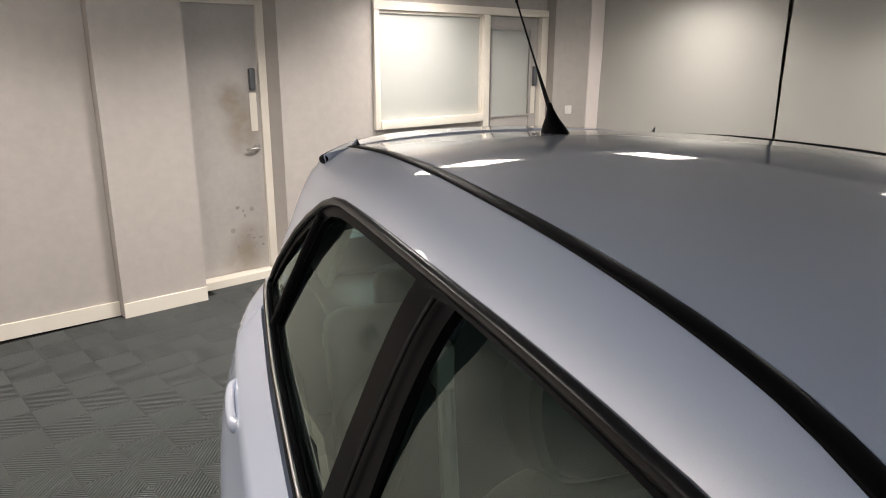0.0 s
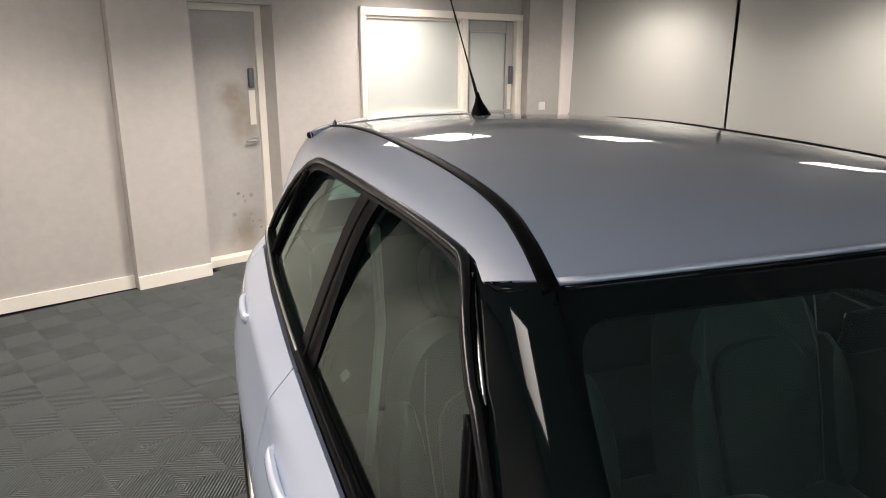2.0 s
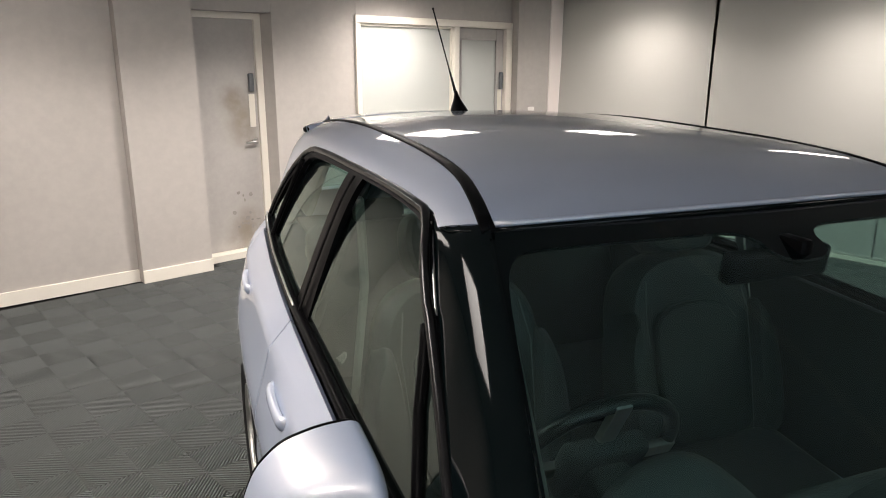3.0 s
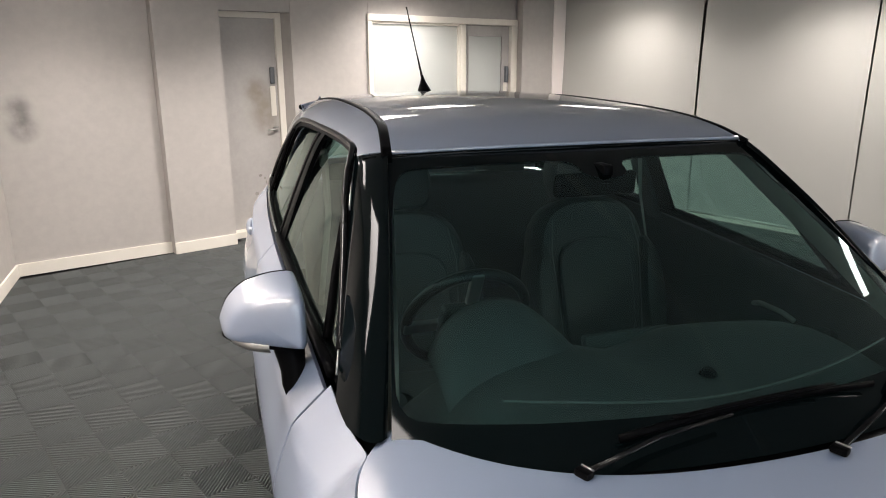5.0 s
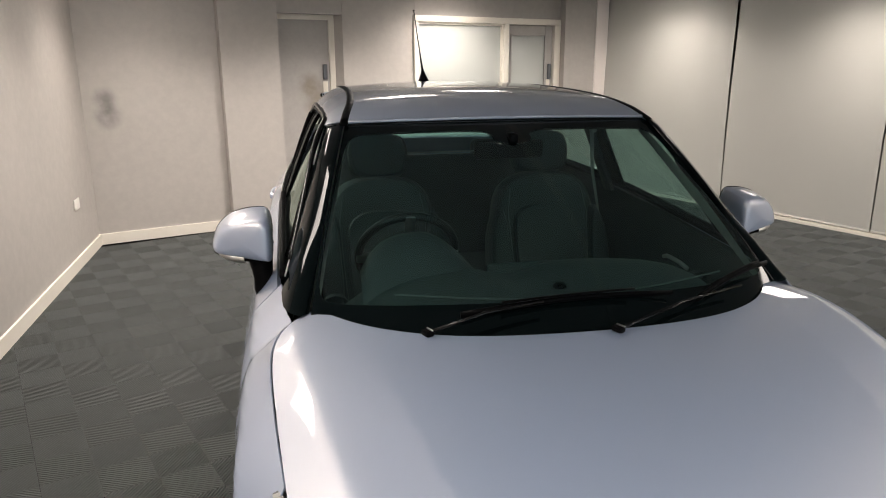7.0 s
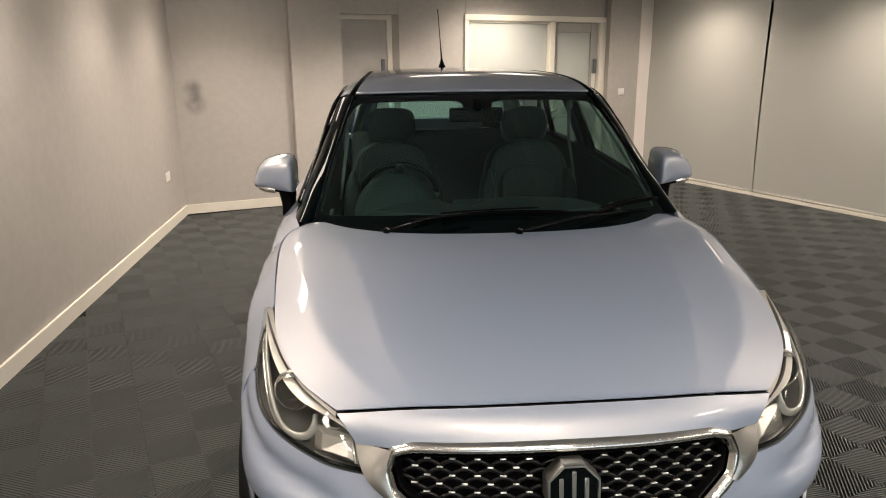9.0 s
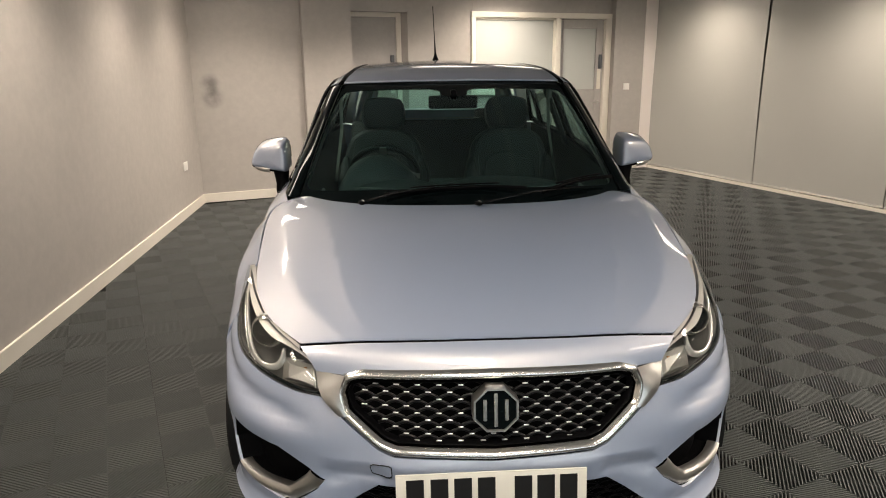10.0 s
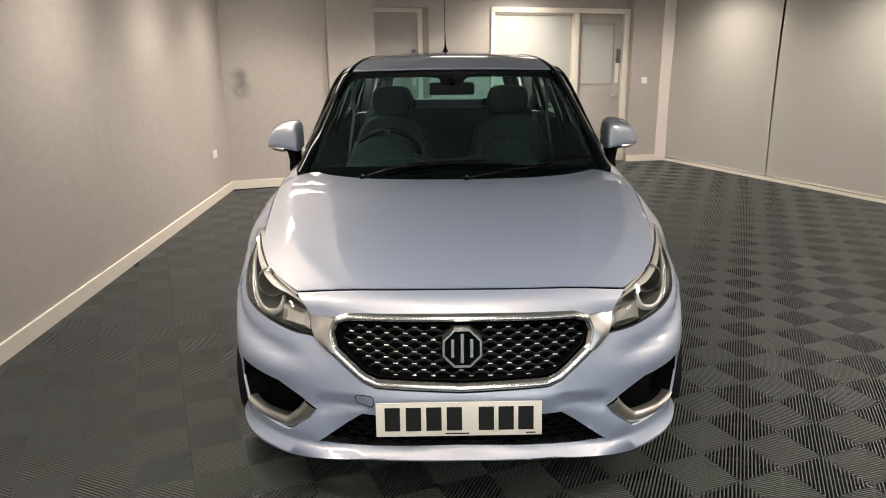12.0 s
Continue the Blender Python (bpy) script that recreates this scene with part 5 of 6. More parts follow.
part("mast", *tube([foot.lerp(tip, t) for t in np.linspace(0, 0.28, 5)], 0.0062, 8, taper=0.0035), M_RUBBER, ant, "", True)
helix = [foot.lerp(tip, t) for t in np.linspace(0.28, 1, 40)]
part("whip", *tube(helix, 0.0028, 6), M_RUBBER, ant, "", True)
for t in (0.82, 0.995):
    bm = bmesh.new()
    bmesh.ops.create_uvsphere(bm, u_segments=8, v_segments=6, radius=0.0048, matrix=Matrix.Translation(foot.lerp(tip, t)))
    bm_part("mast_bead", bm, M_RUBBER, ant)

# ---- headlights ----
def headlight(sd):
    hbc = curve3([body(np.array([q]))[0] for q in hb_line])
    top = curve3([(0.487, -1.834, 0.704), (0.512, -1.822, 0.738), (0.545, -1.803, 0.762), (0.630, -1.706, 0.792), (0.702, -1.556, 0.829), (0.748, -1.40, 0.860), (0.760, -1.34, 0.872)])
    out = np.array([0.45, -0.75, 0.25])

    def fix(v, f):
        return mirror_vf(v, f) if sd < 0 else (v, f)
    v2, f2 = loft(hbc, top, 30, 9, lambda u, t: np.outer(np.ones_like(u), out) * 0.022 * math.sin(math.pi * t))
    v2, f2 = fix(v2, f2)
    lens = part("headlight", v2, f2, M_CLEAR, car, "clear swept-back headlight with projector and light strip", True)
    # dark housing behind
    v3, f3 = loft(hbc, top, 30, 9, lambda u, t: -np.outer(np.ones_like(u), [0.5, -0.75, 0.2]) * (0.125 * math.sin(math.pi * t) ** 0.6))
    v3, f3 = fix(v3, f3)
    part("housing", v3, f3, M_HOUSING, lens, "dark headlight housing", True)
    for crv, dz, er in ((hbc, 0.004, 0.005), (top, -0.005, 0.0015)):
        v4, f4 = fix(*tube(crv(np.linspace(0, 0.88, 26)) + np.array([-0.004, 0.006, dz]), er, 8))
        part("edge_seal", v4, f4, M_BLACK, lens, "", True)
    # pale band for the bright reflection along the lens's upper edge, put into its colour
    def glint_line(u):
        k = (0.17 * np.clip(u / 0.3, 0, 1) ** 1.3)[:, None]
        return top(u) * (1 - k) + hbc(u) * k + out * 0.006 * np.clip(k / 0.05, 0, 1)
    v7, f7 = fix(*loft(glint_line, lambda u: top(u) + np.array([-0.016, 0.010, -0.004]), 30, 6, lambda u, t: np.outer(np.sin(np.pi * np.clip(u, 0.02, 0.98)), out) * 0.004 * math.sin(math.pi * t)))
    part("lamp_brow", v7, f7, M_EDGE_GLINT, lens, "pale band standing in for light along the lens's upper edge", True)
    # projector
    c = Matrix.Translation((0.652, -1.658, 0.757)) @ Matrix.Rotation(radians(16), 4, "Z") @ Matrix.Rotation(radians(-6), 4, "X")
    mir = Matrix.Diagonal((sd, 1, 1, 1))
    for nm, prof, mt in (("projector_rim", [(0.033, 0.02), (0.0385, -0.012), (0.042, -0.016), (0.047, -0.010), (0.047, 0.03)], M_CHROME),
                         ("outer_bezel", [(0.0475, 0.03), (0.049, -0.002), (0.050, -0.003), (0.053, 0.002), (0.053, 0.035)], M_SATCHROME),
                         ("projector_bowl", [(0.036, -0.010), (0.030, 0.02), (0.0, 0.035)], M_BLACK)):
        bm = lathe_bm(prof, 28, c)
        bm.transform(mir)
        bm_part(nm, bm, mt, lens)
    bm = bmesh.new()
    bmesh.ops.create_uvsphere(bm, u_segments=24, v_segments=14, radius=0.034, matrix=c @ Matrix.Translation((0, 0.008, 0)))
    bm.transform(mir)
    bm_part("projector_lens", bm, M_BLACK, lens, "dark glassy projector lens")
    # light strip: a U under the projector and up the wing
    u_pts = [(0.589, -1.752, 0.738), (0.590, -1.762, 0.720), (0.600, -1.768, 0.697), (0.640, -1.755, 0.684), (0.682, -1.712, 0.702), (0.716, -1.62, 0.758), (0.738, -1.50, 0.812), (0.746, -1.39, 0.855)]
    cu = curve3(u_pts)
    v5, f5 = fix(*tube(cu(np.linspace(0, 0.93, 40)), 0.0062, 10, flat=1.75))
    part("light_strip", v5, f5, M_REFLECT, lens, "bright light-guide strip", True)
    cu2 = curve3([np.array(p) + [0.012, 0.018, -0.012] for p in u_pts])
    v5, f5 = fix(*tube(cu2(np.linspace(0.1, 0.95, 30)), 0.006, 8))
    part("strip_bezel", v5, f5, M_CHROME, lens, "", True)
    # indicator box with ribs towards the grille
    box_c = [np.array(q) for q in ((0.588, -1.760, 0.716), (0.492, -1.800, 0.700), (0.484, -1.852, 0.655), (0.592, -1.790, 0.660))]
    mid_c = sum(box_c) / 4 + np.array([-0.01, 0.035, 0.0])
    rb_v = box_c + [mid_c + (q - mid_c - np.array([-0.01, 0.035, 0.0])) * 0.6 for q in box_c]
    rb_v, rb_f = fix(np.array(rb_v), [(0, 1, 5, 4), (1, 2, 6, 5), (2, 3, 7, 6), (3, 0, 4, 7), (4, 5, 6, 7)])
    part("reflector", rb_v, rb_f, M_SATCHROME, lens, "silver reflector box")
    for q in range(7):
        k = (q + 0.5) / 7
        a_, b_ = box_c[0] * (1 - k) + box_c[3] * k, box_c[1] * (1 - k) + box_c[2] * k
        v6, f6 = fix(*tube([a_ + [0, 0.006, 0], (a_ + b_) / 2 + [-0.004, 0.014, 0], a_ * 0.45 + b_ * 0.55 + [-0.004, 0.02, 0]], 0.0028, 6))
        part("reflector_rib", v6, f6, M_SATCHROME, lens, "", True)
    v6, f6 = fix(*tube([box_c[1] + [0.006, -0.002, 0], box_c[2] + [0.006, -0.002, 0.004]], 0.0035, 6))
    part("reflector_edge", v6, f6, M_REFLECT, lens, "", True)
    bm = box_bm((0.03, 0.012, 0.012), Matrix.Translation((0.53, -1.792, 0.692)) @ Matrix.Rotation(radians(28), 4, "Z"), 0.003)
    bm.transform(mir)
    bm_part("indicator_bulb", bm, M_AMBER, lens, "amber bulb cap")


headlight(1)
headlight(-1)
# chrome wings between grille and headlights
for sd in (1, -1):
    a = curve3([(0.405, -1.884, 0.706), (0.420, -1.900, 0.655), (0.400, -1.915, 0.60)])
    b = curve3([(0.490, -1.828, 0.704), (0.470, -1.888, 0.648), (0.424, -1.909, 0.598)])
    v2, f2 = loft(a, b, 10, 6, lambda u, t: np.outer(np.ones_like(u), [0.2, -1, 0.1]) * 0.003 * math.sin(math.pi * t))
    if sd < 0:
        v2, f2 = mirror_vf(v2, f2)
    part("chrome_wing", v2, f2, M_SATCHROME, grille, "satin chrome end of the grille surround", True)

# ---- door mirrors ----
def door_mirror(sd):
    prof = rounded([(0.779, 1.046), (0.779, 1.120), (0.782, 1.160), (0.795, 1.186), (0.850, 1.184), (0.905, 1.170), (0.943, 1.136), (0.963, 1.088), (0.960, 1.070), (0.87, 1.056), (0.80, 1.046)], 2, 0.2)
    shell = [(0, 1.0), (0.03, 1.0), (0.3, 0.998), (0.55, 0.985), (0.7, 0.965), (0.82, 0.93), (0.9, 0.885), (0.955, 0.82), (0.99, 0.73), (1.015, 0.60), (1.035, 0.43), (1.048, 0.25), (1.054, 0.02)]
    n, m_ = len(prof), len(shell) - 1
    cx, cz = 0.866, 1.108
    verts = []
    for j in range(m_ + 1):
        t, k = shell[j]                      # from the glass face (0) forward to the tip of the shell (1)
        for x, z in prof:
            y = -0.262 - 0.125 * t + 0.030 * k * (x - cx) / 0.09 * t
            verts.append(((cx - 0.006 * t + (x - cx) * k) * sd, y, cz - 0.012 * t + (z - cz) * k))
    faces = [(j * n + i, j * n + (i + 1) % n, (j + 1) * n + (i + 1) % n, (j + 1) * n + i) for j in range(m_) for i in range(n)]
    faces.append(tuple(range(m_ * n, (m_ + 1) * n)))
    bm = bmesh.new()
    bv = [bm.verts.new(v) for v in verts]
    for f in faces:
        bm.faces.new([bv[i] for i in f])
    mir = bm_part("door_mirror", bm, M_PAINT, car, "silver-blue mirror shell with an indicator strip on a black foot", True, 60)
    shrink = [((cx + (x - cx) * 0.955) * sd, -0.259, cz + (z - cz) * 0.955) for x, z in prof]
    part("mirror_rim", *tube(shrink, 0.005, 8, True), M_SATIN, mir, "", True)
    part("mirror_glass", [(x, y - 0.006, z) for x, y, z in shrink], [tuple(range(n)) if sd < 0 else tuple(reversed(range(n)))], M_MIRROR, mir)
    # black underside, and the indicator that wraps round its outer end
    low = rounded([(0.790, -0.275), (0.955, -0.275), (0.962, -0.305), (0.925, -0.352), (0.86, -0.378), (0.80, -0.380)], 2)
    bm = bmesh.new()
    rings_ = [[bm.verts.new((x * sd, y, z + 0.17 * (x - 0.80) * (1 if x > 0.80 else 0))) for x, y in low] for z in (1.056, 1.032)]
    for a, b in zip(range(len(low)), list(range(1, len(low))) + [0]):
        bm.faces.new((rings_[0][a], rings_[0][b], rings_[1][b], rings_[1][a]))
    bm.faces.new(rings_[1])
    bm.faces.new(rings_[0])
    bm_part("under_cover", bm, M_SATIN, mir, "", True)
    up_ = curve3([(0.862, -0.383, 1.056), (0.905, -0.366, 1.061), (0.938, -0.333, 1.068), (0.955, -0.290, 1.076)])
    lo_ = curve3([(0.858, -0.381, 1.036), (0.905, -0.364, 1.042), (0.936, -0.331, 1.050), (0.951, -0.290, 1.060)])
    for nm, u0_, u1_, mt, lb in (("indicator_lens", 0.0, 0.70, M_SATCHROME, "clear indicator strip"), ("indicator_end", 0.705, 1.0, M_AMBER, "amber-tinted end of the indicator")):
        v2, f2 = loft(lambda u: up_(u0_ + (u1_ - u0_) * u), lambda u: lo_(u0_ + (u1_ - u0_) * u), 12, 6, lambda u, t: np.outer(np.ones_like(u), [0.45, -0.8, 0]) * 0.005 * math.sin(math.pi * t))
        if sd < 0:
            v2, f2 = mirror_vf(v2, f2)
        part(nm, v2, f2, mt, mir, lb, True)
    bm = bmesh.new()
    ring0 = None
    for x, y, z, rx, ry in ((0.822, -0.325, 1.058, 0.040, 0.045), (0.818, -0.332, 1.035, 0.037, 0.040), (0.814, -0.345, 1.005, 0.032, 0.034), (0.812, -0.358, 0.98, 0.028, 0.028), (0.815, -0.374, 0.955, 0.025, 0.023), (0.818, -0.386, 0.935, 0.016, 0.013)):
        rg = [bm.verts.new((sd * (x + rx * math.cos(c)), y + ry * math.sin(c), z)) for c in np.linspace(0, 2 * math.pi, 14, endpoint=False)]
        if ring0:
            for i in range(14):
                bm.faces.new((ring0[i], ring0[(i + 1) % 14], rg[(i + 1) % 14], rg[i]))
        ring0 = rg
    bm_part("foot", bm, M_SATIN, mir, "black mirror foot", True, 60)


door_mirror(1)
door_mirror(-1)

# ---- wheels and arch liners ----
def wheel(x, y):
    sd = 1 if x > 0 else -1
    m = Matrix.Translation((x, y, AXLE)) @ Matrix.Rotation(radians(-90 * sd), 4, "Z")
    R = AXLE
    tyre = bm_part("wheel", lathe_bm([(0.205, -0.075), (0.235, -0.098), (0.285, -0.1), (R - 0.004, -0.082), (R, -0.06), (R, 0.06), (R - 0.004, 0.082), (0.285, 0.1), (0.205, 0.075)], 48, m), M_RUBBER, car, "black tyre on a dark alloy wheel")
    bm_part("rim", lathe_bm([(0.212, 0.086), (0.205, 0.094), (0.196, 0.088), (0.190, 0.03), (0.175, -0.06), (0.20, -0.08)], 48, m), M_STEEL, tyre, "alloy rim")
    bm_part("brake_disc", lathe_bm([(0.0, 0.0), (0.13, 0.0), (0.13, 0.012), (0.0, 0.012)], 32, m), M_DISC, tyre)
    for k in range(5):
        bm = box_bm((0.048, 0.03, 0.165), m @ Matrix.Rotation(2 * math.pi * k / 5, 4, "Y") @ Matrix.Translation((0, 0.068, 0.112)), 0.008)
        bm_part("spoke", bm, M_STEEL, tyre)
    bm_part("hub_cap", lathe_bm([(0.0, 0.09), (0.03, 0.088), (0.04, 0.07), (0.04, 0.03)], 20, m), M_STEEL, tyre)


for wx in (0.755, -0.755):
    for wy in (-1.20, 1.32):
        wheel(wx, wy)
        bm = lathe_bm([(0.352, -0.12), (0.352, 0.13)], 32, Matrix.Translation((wx * 0.94, wy, AXLE)) @ Matrix.Rotation(radians(-90), 4, "Z"))
        geom = [v for v in bm.verts if v.co.z < 0.19]
        bmesh.ops.delete(bm, geom=geom, context="VERTS")
        bm_part("arch_liner", bm, M_RUBBER, car)

# underside and inner tub keep daylight out
bm = box_bm((1.36, 3.4, 0.08), Matrix.Translation((0, 0.05, 0.27)), 0.02)
bm_part("floor_pan", bm, M_RUBBER, car, "dark underbody")
bm_part("bulkhead", box_bm((1.26, 0.05, 0.62), Matrix.Translation((0, -0.93, 0.62)), 0.01), M_RUBBER, car)
bm_part("engine_bay", box_bm((1.0, 0.75, 0.3), Matrix.Translation((0, -1.40, 0.50)), 0.02), M_RUBBER, car)
bm_part("boot_floor", box_bm((1.2, 0.5, 0.05), Matrix.Translation((0, 1.55, 0.55)), 0.01), M_RUBBER, car)

# ---- cabin ----
def soft_box(size, m, bevel):
    return box_bm(size, m, bevel, 4)


def cushion(outline, layers, m):
    """A padded block: the outline (x, z) drawn at several depths (y, scale, rise), closed at both ends."""
    pts = rounded(outline, 2)
    cx, cz = sum(p[0] for p in pts) / len(pts), sum(p[1] for p in pts) / len(pts)
    bm = bmesh.new()
    rings = [[bm.verts.new(m @ Vector((cx + (x - cx) * k, y, cz + (z - cz) * k))) for x, z in pts] for y, k in layers]
    for a, b in zip(rings, rings[1:]):
        for i in range(len(pts)):
            i2 = (i + 1) % len(pts)
            bm.faces.new((a[i], a[i2], b[i2], b[i]))
    bm.faces.new(rings[0])
    bm.faces.new(rings[-1])
    return bm


PAD = [(-0.075, 0.70), (-0.085, 0.80), (-0.082, 0.90), (-0.06, 0.975), (-0.02, 1.0), (0.03, 1.0), (0.06, 0.96), (0.07, 0.85)]


def seat(x, y):
    s = bm_part("seat", soft_box((0.50, 0.50, 0.16), Matrix.Translation((x, y - 0.28, 0.54)) @ Matrix.Rotation(radians(6), 4, "X"), 0.06), M_LEATHER, car, "black leather front seat")
    lean = Matrix.Translation((x, y, 0.555)) @ Matrix.Rotation(radians(-17), 4, "X")
    bm_part("backrest", cushion([(-0.20, 0.0), (-0.225, 0.22), (-0.235, 0.42), (-0.20, 0.555), (-0.10, 0.615), (0.10, 0.615), (0.20, 0.555), (0.235, 0.42), (0.225, 0.22), (0.20, 0.0)], PAD, lean), M_LEATHER, s)
    bm_part("centre_panel", cushion([(-0.135, 0.02), (-0.15, 0.3), (-0.135, 0.46), (0.135, 0.46), (0.15, 0.3), (0.135, 0.02)], [(-0.094, 0.9), (-0.096, 0.96), (-0.09, 1.0), (-0.06, 1.0)], lean), M_LEATHER, s)
    for k in (-1, 1):
        bm_part("bolster", cushion([(k * 0.165, 0.02), (k * 0.185, 0.44), (k * 0.225, 0.46), (k * 0.262, 0.34), (k * 0.265, 0.15), (k * 0.245, 0.02)][::k], [(-0.135, 0.6), (-0.128, 0.82), (-0.10, 0.97), (0.0, 1.0), (0.03, 0.9)], lean), M_LEATHER, s)
        v2, f2 = tube([lean @ Vector((k * xx, yy, z)) for xx, yy, z in ((0.158, -0.097, 0.05), (0.170, -0.102, 0.25), (0.178, -0.100, 0.42), (0.16, -0.09, 0.53))], 0.002, 6)
        part("stitch_seam", v2, f2, M_SEAM, s)
    bm_part("headrest", cushion([(-0.095, 0.60), (-0.125, 0.65), (-0.13, 0.73), (-0.10, 0.79), (0.10, 0.79), (0.13, 0.73), (0.125, 0.65), (0.095, 0.60)], [(-0.065, 0.75), (-0.072, 0.88), (-0.06, 0.97), (0.0, 1.0), (0.035, 0.95), (0.045, 0.8)], lean), M_LEATHER, s)
    for k in (-1, 1):
        v2, f2 = tube([lean @ Vector((k * 0.06, 0, 0.56)), lean @ Vector((k * 0.06, 0, 0.66))], 0.006, 8)
        part("headrest_post", v2, f2, M_STEEL, s)


seat(-0.36, 0.33)
seat(0.36, 0.33)
rb = bm_part("rear_seat", soft_box((1.22, 0.15, 0.64), Matrix.Translation((0, 1.185, 0.82)) @ Matrix.Rotation(radians(-20), 4, "X"), 0.06), M_LEATHER, car, "black leather rear bench")
bm_part("cushion", soft_box((1.22, 0.5, 0.16), Matrix.Translation((0, 0.86, 0.55)), 0.05), M_LEATHER, rb)
for k in (-0.36, 0.36):
    bm_part("headrest", soft_box((0.24, 0.09, 0.14), Matrix.Translation((k, 1.30, 1.13)) @ Matrix.Rotation(radians(-15), 4, "X"), 0.04), M_LEATHER, rb)
bm_part("belt_tongue", box_bm((0.006, 0.030, 0.042), Matrix.Translation((-0.585, 1.41, 0.99)) @ Matrix.Rotation(0.5, 4, "Z"), 0.002), M_PALETRIM, rb, "pale belt tongue")
bm_part("parcel_shelf", box_bm((1.15, 0.42, 0.02), Matrix.Translation((0, 1.52, 1.05)), 0.006), M_DASH, car, "black parcel shelf")
v2, f2 = tube([(-0.255, 1.26, 1.140), (0.29, 1.26, 1.142)], 0.0035, 6)
part("shelf_edge", v2, f2, M_SATCHROME, car, "", True)


# dashboard: a swept profile from the screen's foot to the facia
def dash(av):
    a, t = av[:, 0], av[:, 1]
    prof_y = spline([0, 0.25, 0.55, 0.75, 0.88, 1.0], [-0.93, -0.78, -0.58, -0.47, -0.44, -0.46])(t)
    prof_z = spline([0, 0.25, 0.55, 0.75, 0.88, 1.0], [0.955, 1.010, 1.030, 1.008, 0.93, 0.70])(t)
    w = np.clip(1 - (np.abs(a)) ** 5 * 0.25, 0, 1)
    return np.c_[0.69 * a, prof_y + 0.22 * np.abs(a) ** 3 * (1 - t) + 0.03 * np.cos(3.1 * a) * t, prof_z * w + 0.012 * np.cos(6 * a) * t * (1 - t) - 0.04 * np.exp(-((a + 0.10) / 0.14) ** 2) * np.clip((t - 0.2) / 0.3, 0, 1)]


dsh = panel("dashboard", M_DASH, car, dash, [(-1, 0), (1, 0), (1, 1), (-1, 1)], (), 0.05, 0.02, stretch=(0.7, 0.7), label="black soft-touch dashboard")
arc = curve3([(-0.180, 0, 0.0), (-0.155, 0, 0.040), (-0.115, 0, 0.074), (-0.04, 0, 0.096), (0.035, 0, 0.094), (0.075, 0, 0.076), (0.168, 0, -0.005)])(np.linspace(0, 1, 22))
hood_v = []
for v in np.linspace(0, 1, 12):
    hood_v += [(-0.342 + x * (1.04 - 0.04 * v), -0.62 + 0.22 * v - 0.04 * (x / 0.18) ** 2 * v, 1.008 + 1.08 * z * math.sin(math.pi / 2 * v) ** 0.9 - 0.05 * (1 - v) ** 2) for x, _, z in arc]
hood_v += [(x, y - 0.03, z - 0.02) for x, y, z in hood_v[-22:]]
part("instrument_hood", hood_v, [(j * 22 + i, j * 22 + i + 1, (j + 1) * 22 + i + 1, (j + 1) * 22 + i) for j in range(12) for i in range(21)], M_DASH_LIT, dsh, "rounded instrument hood", True)
bm_part("centre_screen", box_bm((0.25, 0.03, 0.15), Matrix.Translation((0.0, -0.445, 0.93)) @ Matrix.Rotation(radians(-12), 4, "X"), 0.012), M_DASH, dsh)
for q in (-1, 1):
    bm_part("air_vent", lathe_bm([(0.03, -0.01), (0.044, -0.006), (0.044, 0.02)], 20, Matrix.Translation((q * 0.60, -0.45, 0.90)) @ Matrix.Rotation(radians(180), 4, "Z")), M_DASH, dsh)
bm_part("sensor", lathe_bm([(0.0, 0.0), (0.012, 0.0), (0.018, 0.006), (0.02, 0.012)], 16, Matrix.Translation((0.010, -0.725, 1.026)) @ Matrix.Rotation(radians(-90), 4, "X")), M_SATIN, dsh)
# thin pale line stands in for the highlight along the dash's edge
vv, ff = tube(curve3([(-0.452, -0.717, 1.021), (-0.26, -0.782, 1.019), (-0.075, -0.815, 1.015), (0.10, -0.808, 1.015), (0.246, -0.784, 1.017), (0.516, -0.701, 1.020)])(np.linspace(0, 1, 40)), 0.0026, 6)
part("demister_slot", vv, ff, M_SEAM, dsh, "", True)
